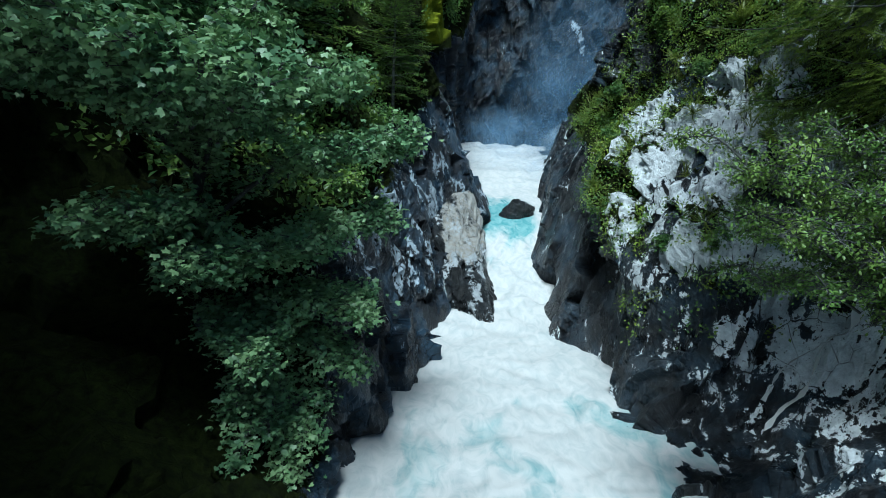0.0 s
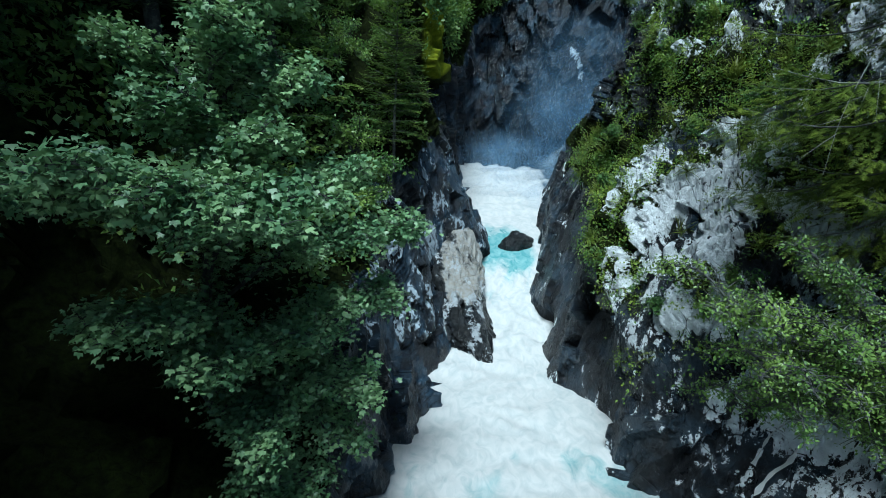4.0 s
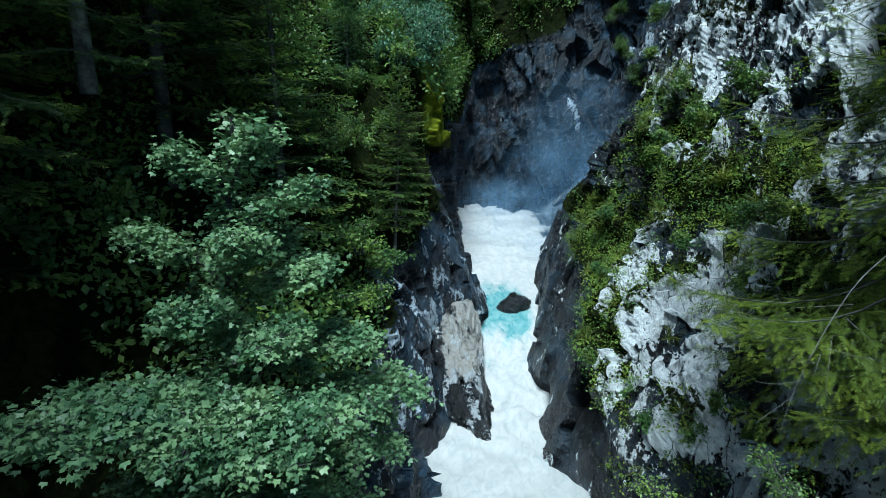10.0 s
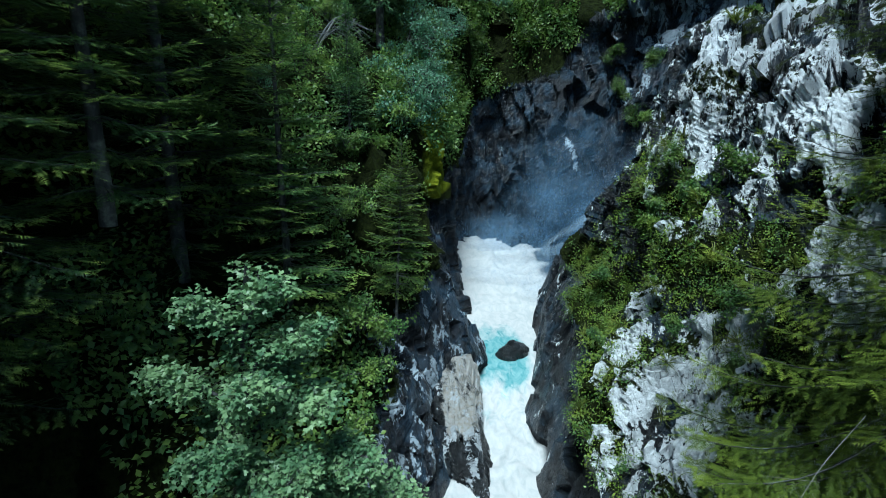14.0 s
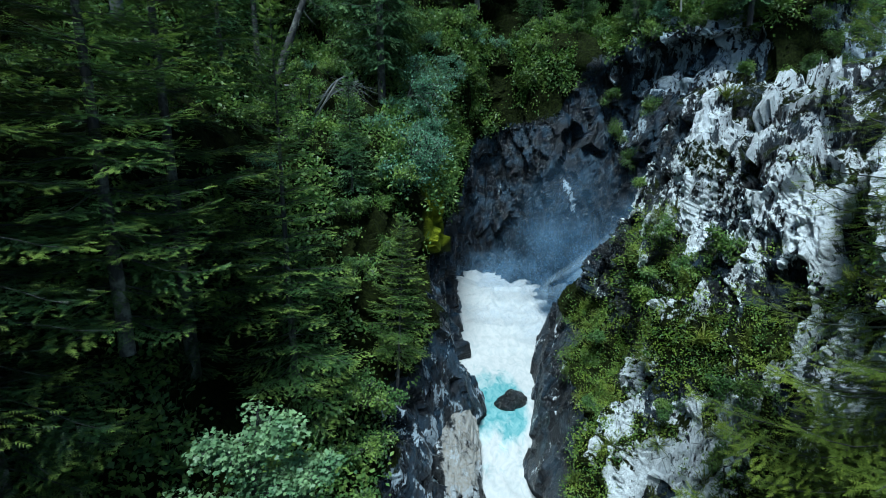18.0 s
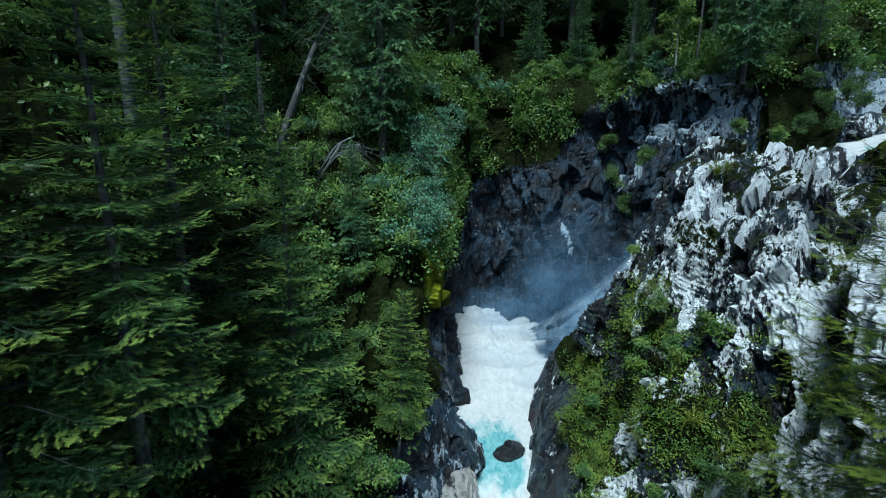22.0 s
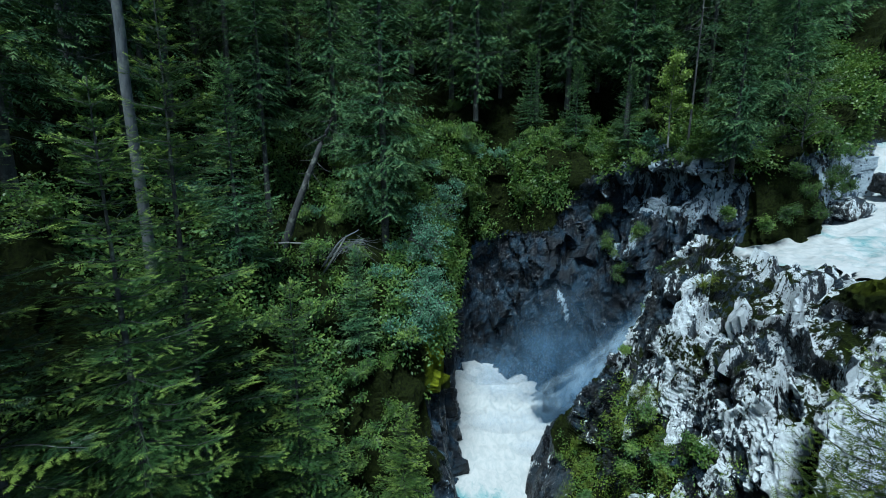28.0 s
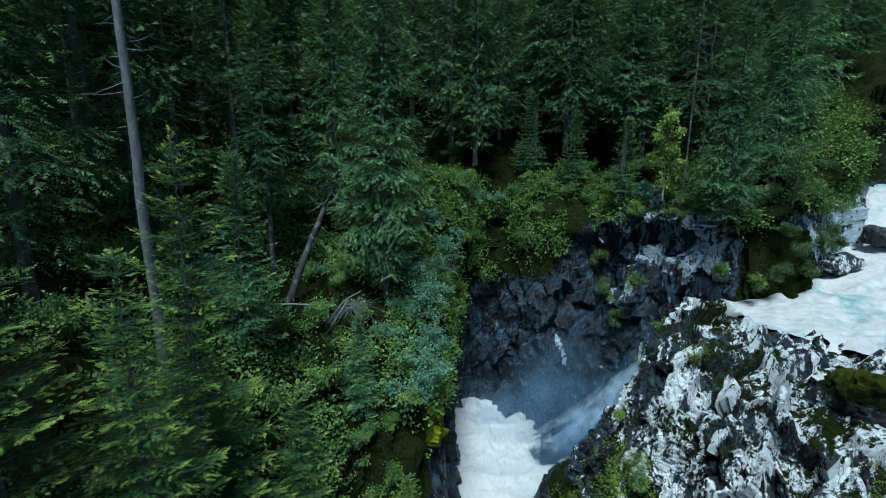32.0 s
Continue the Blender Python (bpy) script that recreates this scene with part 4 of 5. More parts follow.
# ---- conifers ----
r1 = np.random.default_rng(11)
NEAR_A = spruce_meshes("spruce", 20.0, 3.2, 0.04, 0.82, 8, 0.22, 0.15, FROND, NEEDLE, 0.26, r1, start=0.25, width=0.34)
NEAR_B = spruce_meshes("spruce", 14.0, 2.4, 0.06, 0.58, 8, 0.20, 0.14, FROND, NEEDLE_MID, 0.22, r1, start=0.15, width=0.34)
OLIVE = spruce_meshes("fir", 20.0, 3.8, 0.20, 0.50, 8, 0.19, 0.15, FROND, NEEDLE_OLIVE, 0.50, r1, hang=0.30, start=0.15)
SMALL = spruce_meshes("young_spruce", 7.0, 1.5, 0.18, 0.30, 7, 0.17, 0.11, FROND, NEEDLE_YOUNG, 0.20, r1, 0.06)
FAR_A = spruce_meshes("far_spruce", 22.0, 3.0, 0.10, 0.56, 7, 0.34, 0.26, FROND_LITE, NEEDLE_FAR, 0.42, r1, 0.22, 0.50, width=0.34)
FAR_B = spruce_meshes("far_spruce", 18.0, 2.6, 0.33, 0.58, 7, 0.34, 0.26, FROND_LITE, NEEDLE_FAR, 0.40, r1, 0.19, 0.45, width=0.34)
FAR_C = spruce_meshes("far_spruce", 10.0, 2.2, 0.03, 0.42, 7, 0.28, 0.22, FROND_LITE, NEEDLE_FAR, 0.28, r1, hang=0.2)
DEEP_A = spruce_meshes("far_spruce", 22.0, 3.0, 0.10, 0.66, 6, 0.46, 0.38, FROND_LITE, NEEDLE_SHADED, 0.42, r1, 0.22, 0.50)
DEEP_B = spruce_meshes("far_spruce", 18.0, 2.6, 0.33, 0.66, 6, 0.46, 0.38, FROND_LITE, NEEDLE_SHADED, 0.40, r1, 0.19, 0.45)

stand("spruce", "tall dark green spruce on the steep forest slope, adding shade there", "tree", *NEAR_A, place(-8.6, 8.0, 8.6, 20, 0.98))
stand("spruce", "tall dark green spruce with a thin pointed top", "tree", *NEAR_A, place(-7.3, 12.9, 10.3, 140, 0.93))
stand("spruce", "green spruce crowded between taller spruces", "tree", *NEAR_B, place(-7.0, 9.8, 12.4, 250, 1.0))
stand("spruce", "full green spruce on the rim above the rocks", "tree", *NEAR_B, place(-4.8, 14.3, 7.6, 80, 0.95))
stand("spruce", "young spruce with a slim dark stem on the rock edge", "tree", *SMALL, place(-1.9, 18.2, foot(-1.9, 18.2) - 0.3, 30, (14.6 - foot(-1.9, 18.2)) / 7.0, (0, 3)))
stand("fir", "olive green fir with hanging branches beside the cliff", "tree", *OLIVE, place(8.2, 7.1, foot(8.2, 7.1) - 0.3, 60, 1.0))

# Unseen spruces beside and behind the camera, added to shade the left bank.
for (trunk, crown), x, y, turn, size in [(NEAR_A, -9.6, 4.2, 30, 1.0), (NEAR_B, -8.6, 0.4, 150, 1.2), (DEEP_A, -7.6, -3.6, 80, 1.2), (DEEP_A, -9.4, -2.4, 200, 1.2), (DEEP_A, -5.0, -6.4, 300, 1.2), (DEEP_A, -13.0, 3.0, 20, 1.2)]:
    stand("spruce", "tall dark green spruce on the steep forest slope, adding shade there", "tree", trunk, crown, place(x, y, foot(x, y, 1.5) - 0.3, turn, size))

FOREST = "spruces of the forest behind the gorge"
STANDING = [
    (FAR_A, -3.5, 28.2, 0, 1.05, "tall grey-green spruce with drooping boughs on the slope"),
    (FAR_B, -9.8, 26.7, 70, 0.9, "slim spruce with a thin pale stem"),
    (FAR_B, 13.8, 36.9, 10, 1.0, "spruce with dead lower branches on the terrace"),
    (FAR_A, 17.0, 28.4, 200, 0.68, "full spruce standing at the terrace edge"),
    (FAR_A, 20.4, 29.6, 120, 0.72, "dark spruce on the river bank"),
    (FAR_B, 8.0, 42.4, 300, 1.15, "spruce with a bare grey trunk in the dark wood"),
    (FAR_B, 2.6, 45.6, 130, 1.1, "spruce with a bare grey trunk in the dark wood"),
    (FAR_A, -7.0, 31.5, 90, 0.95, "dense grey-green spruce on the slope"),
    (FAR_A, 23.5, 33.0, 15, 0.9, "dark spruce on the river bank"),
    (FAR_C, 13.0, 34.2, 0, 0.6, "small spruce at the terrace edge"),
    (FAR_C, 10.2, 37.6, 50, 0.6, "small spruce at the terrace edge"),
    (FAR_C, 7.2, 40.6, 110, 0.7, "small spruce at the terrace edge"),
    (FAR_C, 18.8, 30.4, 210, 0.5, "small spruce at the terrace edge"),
    (DEEP_A, 22.5, 36.5, 40, 0.95, "spruce in the dense forest, its needles darkened for shade"),
    (DEEP_A, 26.0, 38.5, 140, 1.0, "spruce in the dense forest, its needles darkened for shade"),
    (DEEP_A, 18.8, 35.4, 250, 0.9, "spruce in the dense forest, its needles darkened for shade"),
    (DEEP_A, 29.0, 42.0, 300, 1.0, "spruce in the dense forest, its needles darkened for shade"),
    (DEEP_A, 15.4, 37.6, 20, 1.0, "spruce in the dense forest, its needles darkened for shade"),
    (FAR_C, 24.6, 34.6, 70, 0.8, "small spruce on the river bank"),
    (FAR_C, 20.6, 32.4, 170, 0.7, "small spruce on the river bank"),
    (DEEP_A, 1.6, 49.0, 60, 1.1, "spruce in the dense forest, its needles darkened for shade"),
    (DEEP_A, 4.0, 51.5, 160, 1.1, "spruce in the dense forest, its needles darkened for shade"),
    (DEEP_A, -0.8, 46.5, 220, 1.0, "spruce in the dense forest, its needles darkened for shade"),
    (DEEP_A, -13.2, 14.6, 60, 0.95, "spruce in the dense forest, its needles darkened for shade"),
    (DEEP_A, -15.6, 17.6, 190, 1.0, "spruce in the dense forest, its needles darkened for shade"),
    (DEEP_A, -12.4, 19.2, 280, 0.9, "spruce in the dense forest, its needles darkened for shade"),
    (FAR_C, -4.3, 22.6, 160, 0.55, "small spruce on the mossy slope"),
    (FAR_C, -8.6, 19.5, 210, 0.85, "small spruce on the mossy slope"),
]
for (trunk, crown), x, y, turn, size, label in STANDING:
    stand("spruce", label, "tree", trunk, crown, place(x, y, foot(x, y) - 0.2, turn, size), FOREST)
taken = [(x, y) for _, x, y, _, _, _ in STANDING]
for i in range(2500):
    if len(taken) > 120:
        break
    x, y = r1.uniform(-34, 48), 8 + 46 * r1.random()
    deep = y > 38.6 + 0.12 * abs(x - 6) or (x < -11 and y > 8) or (x > 25 and y > 36 + 0.6 * (x - 25))
    if not deep or (x > 24 and y < x + 6) or y < 1.02 * abs(x) or min((x - a) ** 2 + (y - b) ** 2 for a, b in taken) < 4.6:
        continue
    taken.append((x, y))
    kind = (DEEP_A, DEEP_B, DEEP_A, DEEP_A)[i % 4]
    stand("spruce", "spruce in the dense forest, its needles darkened for shade", "tree", *kind, place(x, y, foot(x, y, 1.5) - 0.3, r1.uniform(0, 360), r1.uniform(0.8, 1.25)), FOREST)


# ---- the maple ----
def boughs(base, tip, thick, n, r, width):
    """One main limb to a tip, and side limbs that fan out flat."""
    base, tip = np.asarray(base, float), np.asarray(tip, float)
    arch = (base + tip) / 2 + np.array([0, 0, 0.16 * np.linalg.norm(tip - base)])
    out = [((base, arch, tip), thick, width)]
    d = unit(tip - base)
    side = unit(np.cross(d, [0, 0, 1.0]))
    ln = np.linalg.norm(tip - base)
    for i in range(n):
        s = 0.3 + 0.65 * (i + r.random()) / n
        p = base * (1 - s) ** 2 + 2 * arch * s * (1 - s) + tip * s * s
        q = 1 if i % 2 else -1
        e = p + (d * 0.6 + side * q * 0.8) * ln * r.uniform(0.22, 0.42) * (1.15 - 0.6 * s) + np.array([0, 0, r.uniform(-0.2, 0.1)])
        out.append(((p, (p + e) / 2 + np.array([0, 0, 0.06 * ln]), e), thick * 0.4, width * 0.8))
    return out


r2 = np.random.default_rng(23)
stem = [(-4.9, 9.0, 2.5), (-4.6, 8.8, 5.0), (-4.1, 8.6, 8.5), (-3.6, 8.4, 11.9)]
maple = [(tuple(np.array(p) for p in stem), 0.13, 0.7)]
for tip in [
    (-0.5, 9.0, 6.5), (-1.1, 9.3, 5.0), (-1.5, 9.0, 7.6), (-2.1, 8.5, 9.2), (-2.3, 8.4, 10.6), (-2.9, 8.2, 11.6), (-4.6, 8.0, 11.2), (-5.4, 8.0, 9.8),
    (-3.1, 7.2, 9.9), (-3.9, 6.9, 8.7), (-2.5, 7.2, 8.2), (-1.9, 5.6, 7.2), (-2.8, 5.4, 7.4), (-3.6, 5.2, 7.6), (-4.6, 5.3, 7.7), (-5.4, 5.5, 7.5),
    (-1.3, 8.4, 3.4), (-2.0, 7.6, 4.8), (-1.7, 8.8, 2.2), (-2.6, 6.8, 3.2), (-2.3, 7.8, 1.2), (-3.2, 6.4, 4.8), (-2.6, 7.4, 0.6), (-5.6, 7.0, 5.4), (-4.0, 6.0, 5.6), (-4.9, 9.2, 8.4), (-3.2, 9.6, 9.6),
]:
    h = min(10.8, max(3.2, tip[2] - 0.6 - 0.25 * math.hypot(tip[0] + 4.3, tip[1] - 8.7)))
    base = [np.interp(h, [p[2] for p in stem], [p[j] for p in stem]) for j in range(2)] + [h]
    maple += boughs(base, tip, 0.05, 6, r2, 0.5)
leafy("maple", "leafy green maple leaning out over the gorge", "tree", maple, MAPLE_LEAF, 0.092, 40, MAPLE, r2, 1.15, 0.30)

# ---- broad-leaved shrubs close to the camera ----
hazel = []
for tip in [(3.1, 5.2, 6.3), (3.5, 4.9, 5.6), (4.4, 5.0, 6.0), (4.8, 5.8, 6.6), (3.7, 5.4, 4.9), (5.0, 5.2, 5.2), (4.3, 5.9, 5.4)]:
    hazel += boughs((6.6, 6.0, 3.6), tip, 0.035, 6, r2, 0.42)
leafy("hazel", "bright green hazel bush leaning out from the cliff", "shrub", hazel, OVAL_LEAF, 0.05, 54, HAZEL, r2, 1.0, 0.4)

# ---- shrubs on rocks and slopes ----
def bush(x, y, z, size, toward, kind, r):
    name, label, template, leaf, material, dense = kind
    return leafy(name, label, "shrub", bush_limbs((x, y, z), toward, size, 7, r), template, leaf, dense / max(0.5, size), material, r, 0.8, 0.5, group=label)


ALDERS = ("alder", "blue-green alder bush on the rim of the gorge", OVAL_LEAF, 0.10, ALDER, 26)
SLOPES = ("shrub", "green bush on the mossy forest slope", FOLD_LEAF, 0.12, SHRUB, 30)
SHRUBS = ("shrub", "small green shrub rooted in the rock face", OVAL_LEAF, 0.085, SHRUB, 26)
PALES = ("shrub", "yellow-green shrub draped over the rock", FOLD_LEAF, 0.11, IVY, 34)
r3 = np.random.default_rng(31)
for x, y, z, size in [
    (-0.9, 26.6, 17.0, 1.5), (-0.9, 25.8, 17.2, 1.3), (-0.6, 31.6, 20.5, 1.9), (-1.6, 29.0, 19.4, 1.5), (-3.0, 24.3, 15.3, 1.2), (-0.3, 32.7, 21.6, 1.6),
    (-2.1, 27.4, 18.6, 1.3), (0.4, 34.5, 22.0, 1.4), (13.9, 33.7, 25.2, 1.0),
]:
    bush(x, y, z, size, (0.5, -0.6, 0.5), ALDERS, r3)
for x, y, z, size in [(-1.4, 24.8, 15.8, 2.3), (-1.8, 27.8, 19.6, 2.4), (-2.2, 24.2, 15.0, 1.8)]:
    limbs = bush_limbs((x, y, z), (0.5, -0.45, 0.6), size, 12, r3)
    leafy("alder", "large blue-green alder leaning out from the rim", "shrub", limbs, OVAL_LEAF, 0.13, 34 / size, ALDER, r3, 0.8, 0.4, group="large alders on the rim")
for x, y, z, size in [
    (-4.5, 24.7, 16.8, 1.1), (-4.1, 23.7, 14.9, 1.1), (-6.3, 25.5, 17.7, 1.2), (-4.8, 26.7, 18.7, 1.0), (-2.7, 24.9, 16.6, 1.0), (-3.7, 22.5, 13.9, 1.1),
    (-7.3, 26.1, 18.9, 1.0), (-9.8, 27.2, 20.8, 1.2), (-6.0, 22.4, 14.4, 1.3), (-5.0, 20.5, 12.6, 1.2), (-3.4, 20.4, 11.4, 1.1), (-7.6, 23.8, 16.9, 1.3),
    (-2.6, 15.5, 6.4, 0.9), (-2.1, 16.6, 7.2, 0.8), (-3.3, 16.5, 7.8, 1.0), (-2.3, 18.6, 8.8, 0.9), (-1.6, 19.8, 9.4, 0.8), (-3.5, 14.5, 6.2, 1.0), (-2.9, 13.6, 5.2, 0.8),
    (16.0, 31.8, 24.8, 1.0), (10.0, 38.6, 25.3, 1.2), (7.0, 39.5, 25.2, 1.2), (19.0, 29.0, 24.6, 1.0), (22.0, 28.5, 25.4, 1.1), (24.4, 29.8, 24.6, 1.2),
]:
    bush(x, y, z, size, (0.3, -0.5, 0.7), SLOPES, r3)
for x, y, z, size in [
    (9.2, 18.9, 13.7, 0.9), (8.7, 19.0, 11.7, 0.8), (9.0, 17.0, 12.3, 0.9), (9.0, 13.9, 9.4, 0.9), (9.3, 13.2, 9.6, 1.0), (8.6, 12.8, 7.6, 1.0), (7.0, 19.8, 8.7, 0.6),
    (6.0, 17.3, 6.9, 0.6), (6.2, 16.6, 6.3, 0.55), (7.2, 14.0, 8.6, 0.6), (5.9, 14.5, 4.7, 0.55), (5.8, 13.2, 4.0, 0.6), (5.7, 14.2, 2.8, 0.5), (7.2, 12.7, 4.9, 0.6),
    (7.2, 12.1, 4.3, 0.5), (6.4, 11.4, 3.2, 0.45), (9.0, 21.7, 15.3, 0.6), (6.3, 10.7, 4.4, 0.5), (7.0, 11.0, 5.0, 0.6), (5.5, 11.5, 4.2, 0.45), (7.6, 10.4, 4.6, 0.5), (6.2, 12.4, 5.0, 0.5),
]:
    if z > slab_top(y) + 0.4:
        bush(x, y, z, 0.72 * size, (-0.7, -0.6, 0.3), SHRUBS, r3)
for x, y, z, size in [
    (10.0, 16.8, 13.4, 0.9), (9.2, 17.8, 12.5, 0.8), (8.2, 18.8, 11.0, 0.6), (6.8, 20.3, 7.5, 0.5), (9.5, 20.2, 14.1, 0.7), (12.4, 35.0, 17.8, 1.3), (12.0, 35.4, 20.4, 1.1),
    (12.9, 33.9, 16.0, 1.2), (13.4, 32.0, 19.4, 0.9), (18.6, 27.6, 20.6, 0.9), (16.9, 28.5, 21.2, 0.8), (6.4, 36.2, 21.7, 1.1), (1.6, 35.6, 21.8, 1.2), (3.0, 37.9, 22.0, 1.2),
    (-2.9, 23.2, 14.2, 0.8), (-1.9, 25.5, 16.6, 0.8), (-2.4, 21.2, 12.2, 0.8),
]:
    bush(x, y, z, size, (-0.2, -0.8, 0.1), PALES, r3)


# more bushes of the same kinds over the slopes
SEEDS = [bush(x, y, z, 1.2, (0.2, -0.4, 0.8), kind, r3) for (x, y, z), kind in zip([(-5.6, 23.6, 15.8), (-4.6, 21.6, 13.4), (-6.8, 24.8, 17.6), (-3.2, 26.0, 17.6)], (SLOPES, SLOPES, PALES, ALDERS))]
for i in range(91):
    x, y = r3.uniform(-13, 0), r3.uniform(12, 34)
    if i % 3 == 2:
        x, y = r3.uniform(0, 25), r3.uniform(35.5, 41) - 0.25 * max(0, x + 0)
        y = max(y, 37.5 - 0.3 * x)
    z = foot(x, y)
    if z < np.interp(y, [10, 15, 19, 22, 25, 28, 34], [5.5, 6.2, 9, 11, 14, 17, 21]):
        continue
    copy_thing(SEEDS[(0, 1, 2, 0, 3, 1, 0)[i % 7]], place(x, y, z - 0.1, r3.uniform(-50, 50), r3.uniform(0.6, 1.15)))


for x, y, size in [(15.4, 30.6, 0.8), (16.6, 30.0, 0.9), (17.8, 29.2, 0.8), (13.6, 33.0, 0.9), (19.4, 28.8, 0.9), (12.6, 34.6, 0.8), (11.2, 36.4, 0.9), (9.6, 36.6, 0.8), (8.0, 37.5, 1.0)]:
    copy_thing(SEEDS[int(10 * x) % 4], place(x, y, foot(x, y) - 0.1, 40 * x, size))


BANKS = ("shrub", "dark green bush on the bank of the upper rapids", FOLD_LEAF, 0.10, BANK, 30)
for x, y, z, size in [(19.8, 27.4, 21.2, 0.8), (20.9, 27.5, 22.4, 0.9), (21.8, 27.5, 21.0, 0.8), (22.6, 27.8, 22.6, 0.9), (23.6, 28.4, 23.4, 0.9), (20.2, 27.6, 23.6, 0.8), (24.4, 29.0, 22.4, 0.8), (18.6, 28.4, 24.0, 0.8)]:
    bush(x, y, z, size, (-0.1, -0.6, 0.5), BANKS, r3)


# ---- dead wood ----
def timber(name, label, category, limbs, material):
    """Bare wood: each limb is a polyline with a thick and a thin end; the first is the stem."""
    ob = tagged(new(name), label, category)
    for i, (pts, thick, thin) in enumerate(limbs):
        fine = spline(np.array(pts, float), [5] * (len(pts) - 1))
        fine[1:-1] += r3.normal(0, 0.12 * thick, (len(fine) - 2, 3))
        heap = Heap()
        heap.add(*tube(fine, np.linspace(thick, thin, len(fine)), 8 if i == 0 else 5))
        part("trunk" if i == 0 else "branch", heap.mesh(name, material), ob)
    return ob


def dead_twigs(base, tip, n, reach, r, thick):
    """Side branches along a stem."""
    base, tip = np.asarray(base, float), np.asarray(tip, float)
    out = []
    for i in range(n):
        p = base + (tip - base) * (0.15 + 0.82 * (i + r.random()) / n)
        d = unit(r.normal(0, 1, 3) * np.array([1, 1, 0.35]))
        ln = reach * r.uniform(0.4, 1.0)
        q = p + d * ln * 0.55 + np.array([0, 0, -0.12 * ln])
        out.append(((p, q, p + d * ln + np.array([0, 0, -0.3 * ln * r.random()])), thick, thick * 0.25))
    return out


timber("snag", "leaning dead grey trunk with bare branches on the slope", "dead tree", [(((-9.1, 26, 19.0), (-7.6, 26, 22.8), (-5.9, 26.2, 26.6)), 0.27, 0.09)] + dead_twigs((-7.9, 26, 22), (-5.9, 26.2, 26.6), 14, 1.6, r3, 0.022), BARK)
timber("dead_spruce", "tall bare grey spruce stem with short dead twigs", "tree", [(((-10.1, 15.9, foot(-10.1, 15.9) - 0.3), (-9.5, 15.0, 27.0), (-9.1, 14.4, 33.0), (-8.9, 14.0, 39.0)), 0.19, 0.07)] + dead_twigs((-9.4, 14.8, 28.5), (-9.0, 14.2, 37.0), 34, 1.2, r3, 0.018), GREY_BARK)
timber("fallen_branch", "tangle of bare grey fallen branches", "dead wood", [(((-6.6, 25.3, 18.6), (-5.6, 25.3, 20.0), (-4.6, 25.6, 20.6)), 0.07, 0.03)] + dead_twigs((-6.0, 25.3, 19.4), (-4.2, 25.2, 20.2), 64, 1.9, r3, 0.014), GREY_BARK)
timber("log", "thin pale log lying across the slope", "dead wood", [(((-9.9, 25.2, 19.9), (-8.5, 25.2, 19.95), (-7.2, 25.2, 19.9)), 0.06, 0.05)], DEAD)
timber("log", "pale fallen log lying among the trunks", "dead wood", [(((2.0, 43.8, 32.6), (4.2, 43.8, 33.0), (6.6, 43.8, 33.2)), 0.15, 0.10)], DEAD)
timber("log", "thin pale dead stick leaning on the moss", "dead wood", [(((-6.6, 25.0, 18.2), (-6.1, 25.0, 18.9), (-5.3, 25.2, 20.2)), 0.07, 0.04)], DEAD)
timber("dead_spruce", "dead spruce with bleached bare branches", "dead tree", [(((16.4, 32.6, 25.0), (16.45, 32.6, 31.0), (16.5, 32.6, 37.5)), 0.085, 0.03)] + dead_twigs((16.45, 32.6, 29.5), (16.5, 32.6, 37.0), 40, 1.6, r3, 0.022), BARK)
timber("dead_branch", "bleached bare branch hanging over the cliff", "dead wood", [(((6.3, 6.4, 10.1), (5.2, 5.8, 9.6), (4.5, 5.5, 8.6), (4.35, 5.5, 7.8)), 0.006, 0.002)] + dead_twigs((5.6, 6.0, 9.7), (4.4, 5.5, 8.2), 11, 0.7, r3, 0.003), DEAD)

yellow = []
for i in range(9):
    z0 = 27.0 + 0.4 * i
    yellow += boughs((14.5, 31.5, z0), (14.5 + 1.1 * math.cos(i * 2.4) * (1.1 - 0.07 * i), 31.4 + 1.0 * math.sin(i * 2.4), z0 + 0.5), 0.02, 3, r3, 0.45)
leafy("rowan", "young tree with yellowing leaves and a pale thin stem", "tree", [(((14.55, 31.5, 25.0), (14.5, 31.5, 28.0), (14.45, 31.4, 31.0)), 0.06, 0.4)] + yellow, OVAL_LEAF, 0.15, 20, YELLOW, r3, 0.7, 0.5, DEAD)
broad = []
for i in range(10):
    z0 = 25.4 + 0.35 * i
    broad += boughs((20.4, 27.6, z0), (20.4 + 1.8 * math.cos(i * 2.4), 27.4 + 1.4 * math.sin(i * 2.4), z0 + 0.4), 0.025, 4, r3, 0.55)
leafy("beech", "small leafy tree leaning from the river bank", "tree", [(((20.6, 27.9, 24.2), (20.4, 27.7, 26.5), (20.3, 27.5, 29.0)), 0.07, 0.4)] + broad, FOLD_LEAF, 0.12, 10, BANK, r3, 0.7, 0.5)


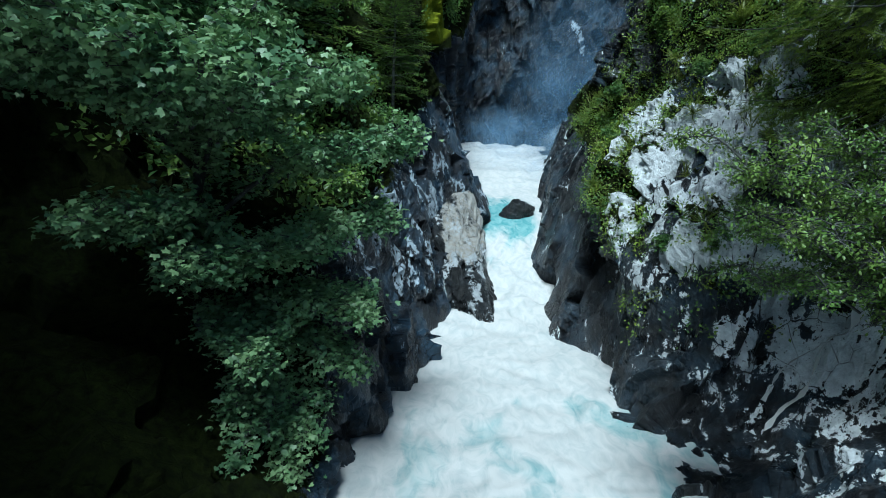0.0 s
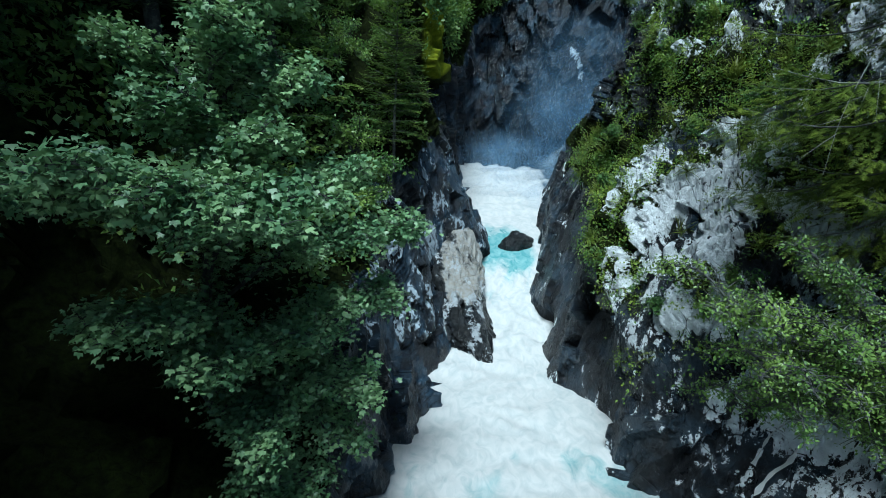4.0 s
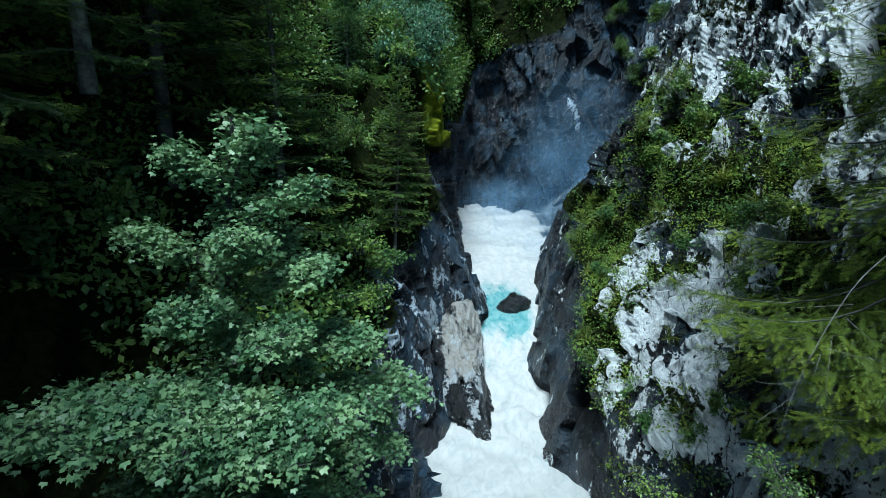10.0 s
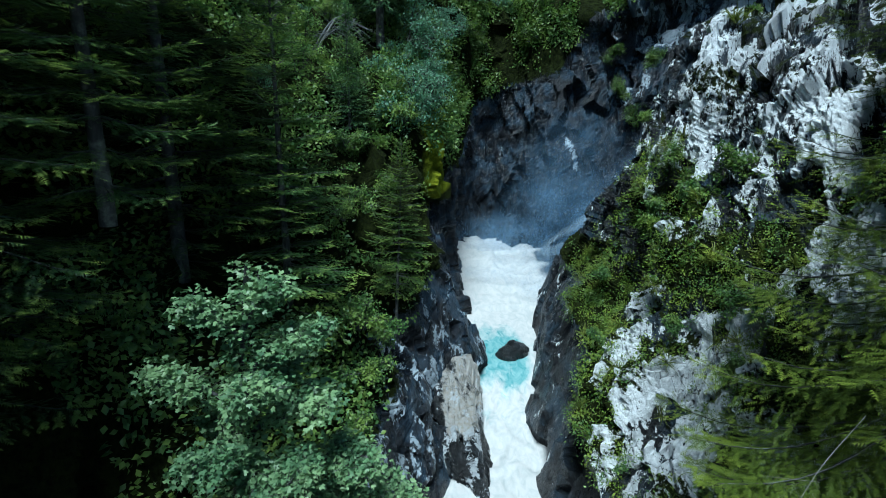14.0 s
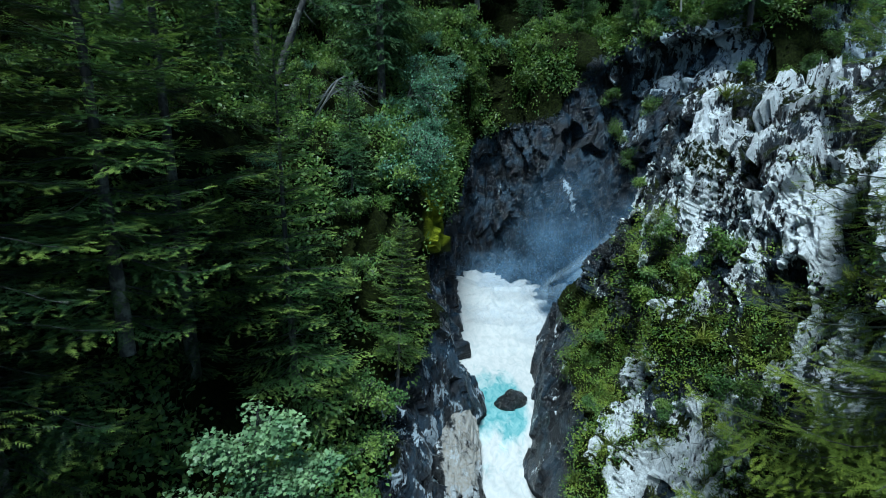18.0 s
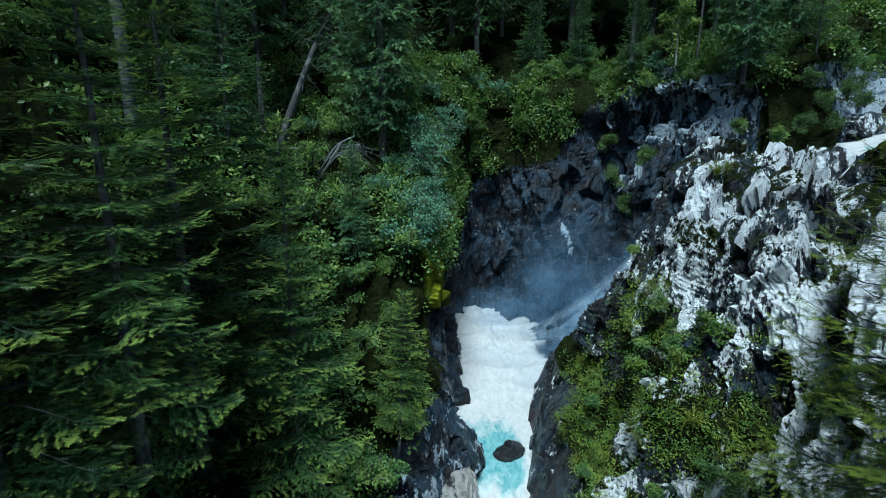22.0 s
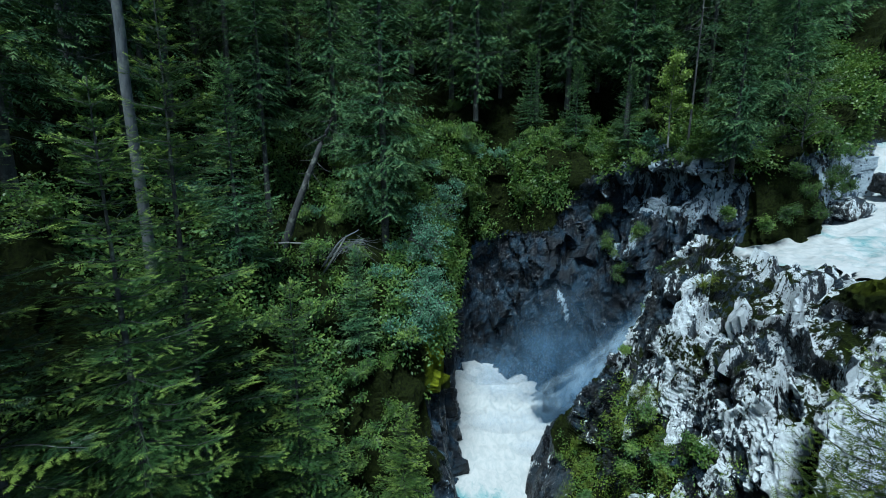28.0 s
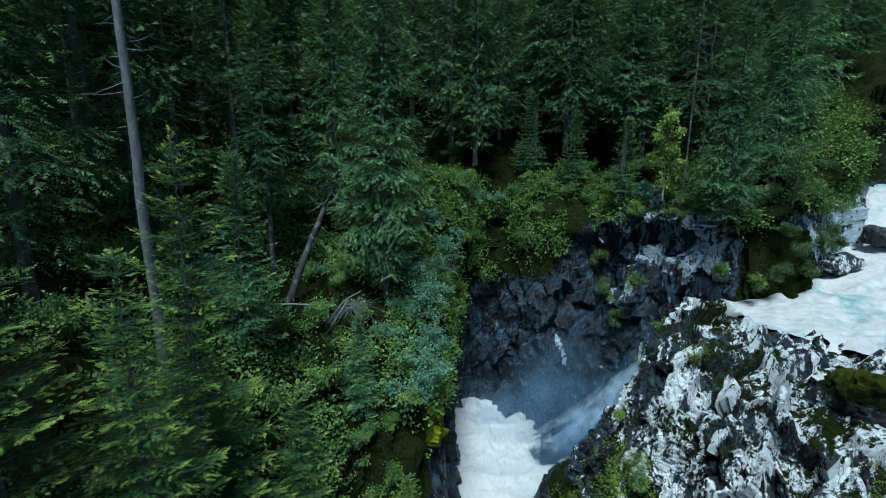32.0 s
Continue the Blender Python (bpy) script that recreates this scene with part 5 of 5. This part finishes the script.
def cover(name, label, grid, rule, clumps, per, spread, template, size, material, r, flat=0.5, hang=0.0, sign=1.0):
    """Tufts of leaves that clothe a surface where the rule (of places and normals) lets them grow."""
    p = grid.reshape(-1, 3)
    nor = grid_normals(grid).reshape(-1, 3) * sign
    area = np.linalg.norm(np.cross(np.gradient(grid, axis=0), np.gradient(grid, axis=1)), axis=2).ravel()
    w = np.clip(rule(p, nor), 0, 1) * area
    pick = r.choice(len(p), clumps, p=w / w.sum())
    wide = spread * r.uniform(0.5, 1.4, (clumps, 1, 1))
    d = r.normal(0, 0.6, (clumps, per, 3))
    n3 = unit(nor[pick] + np.array([0, 0, 0.35]))[:, None]
    d = d + n3 * np.maximum(0, -2 * (d * n3).sum(2, keepdims=True))
    at = (p[pick][:, None] + d * wide).reshape(-1, 3)
    n = len(at)
    face = unit(d.reshape(-1, 3) * 0.6 + np.repeat(nor[pick] * 0.4, per, 0) + np.array([0, 0, 0.8]))
    ax = d.reshape(-1, 3) + r.normal(0, 0.5, (n, 3)) + np.array([0, 0, -hang])
    v, f = scatter(template[0], template[1], at, ax, face + r.normal(0, flat, (n, 3)), size * r.uniform(0.6, 1.3, n))
    return tagged(new(name, mesh_of(name, v, [f], material)), label, "plants", kind="stuff")


def slope_rule(p, n):
    x, y, z = p.T
    return ((y < 34) & (y > 8.5) & (x < 0.6) & (x > -22) & (z > 3)) * smoothstep(z - np.interp(y, [5, 9, 10, 15, 19, 22, 25, 28], [1.5, 3.0, 4.0, 5.2, 7.6, 9.6, 12, 14]), -0.3, 1.0) * smoothstep(fbm(p, 0.4, 3, 3), -0.05, 0.2)


def back_rule(p, n):
    x, y, z = p.T
    rim = np.interp(x, [0, 2, 5, 8, 10, 12, 15, 18, 24], [15, 17.5, 19, 19.5, 23, 23.4, 24.5, 24, 25])
    return ((y > 27) & (x > -3) & (x < 30) & (y < 39.5)) * smoothstep(z - rim, -0.6, 0.6) * smoothstep(fbm(p, 0.5, 3, 6), -0.2, 0.15)


def tuft_rule(p, n):
    x, y, z = p.T
    return ((y > 10) & (y < 24)) * (z < 14.5) * green_zone(p) ** 1.5


cover("undergrowth", "mixed green undergrowth on the steep forest slope", left_grid, slope_rule, 5000, 17, 0.42, FOLD_LEAF, 0.19, SHRUB, r3)
cover("creeper", "yellow-green creeper hanging over the rock rim", left_grid, back_rule, 6000, 18, 0.42, FOLD_LEAF, 0.19, IVY, r3, hang=0.4)
cover("ledge_plants", "small leafy plants in the cracks of the cliff", right_grid, tuft_rule, 900, 22, 0.27, FOLD_LEAF, 0.085, SHRUB, r3, sign=-1.0)
cover("ledge_plants", "yellow-green ferns and herbs in the cracks of the cliff", right_grid, tuft_rule, 1300, 22, 0.26, FOLD_LEAF, 0.08, HERB, r3, sign=-1.0)
cover("grass", "long yellow-green grass hanging from the cliff ledges", right_grid, tuft_rule, 130, 46, 0.14, BLADE, 0.36, GRASS, r3, hang=-0.25, sign=-1.0)


def tuft(x, y, z, size, r):
    n = 70
    d = unit(r.normal(0, 1, (n, 3)) * np.array([1, 1, 0.4]) + np.array([-0.5, -0.4, 0.7]))
    v, f = scatter(BLADE[0], BLADE[1], np.array([x, y, z]) + r.normal(0, 0.09 * size, (n, 3)), d, np.array([0, 0, 1.0]) + r.normal(0, 0.4, (n, 3)), size * r.uniform(0.6, 1.2, n))
    return tagged(new("grass_tuft", mesh_of("grass_tuft", v, [f], GRASS)), "tuft of yellow-green grass hanging from a ledge", "grass", "grass tufts on the cliff")


for x, y, z, size in [(9.0, 15.5, 10.2, 0.7), (5.4, 11.3, 2.9, 0.45), (8.8, 16.0, 9.9, 0.6), (11.6, 20.3, 18.9, 0.6), (6.1, 11.8, 3.9, 0.5), (8.2, 17.0, 9.1, 0.5), (12.2, 20.8, 19.1, 0.5)]:
    tuft(x, y, z, size, r3)
for x, y, z, size in [(13.4, 26.6, 17.6, 1.0), (14.4, 26.9, 17.0, 1.1), (13.2, 27.6, 15.4, 1.1), (14.6, 28.0, 14.4, 1.0), (12.4, 26.4, 15.8, 0.9), (15.4, 27.2, 17.2, 0.9)]:
    bush(x, y, z, size, (-0.3, -0.5, 0.6), SLOPES, r3)
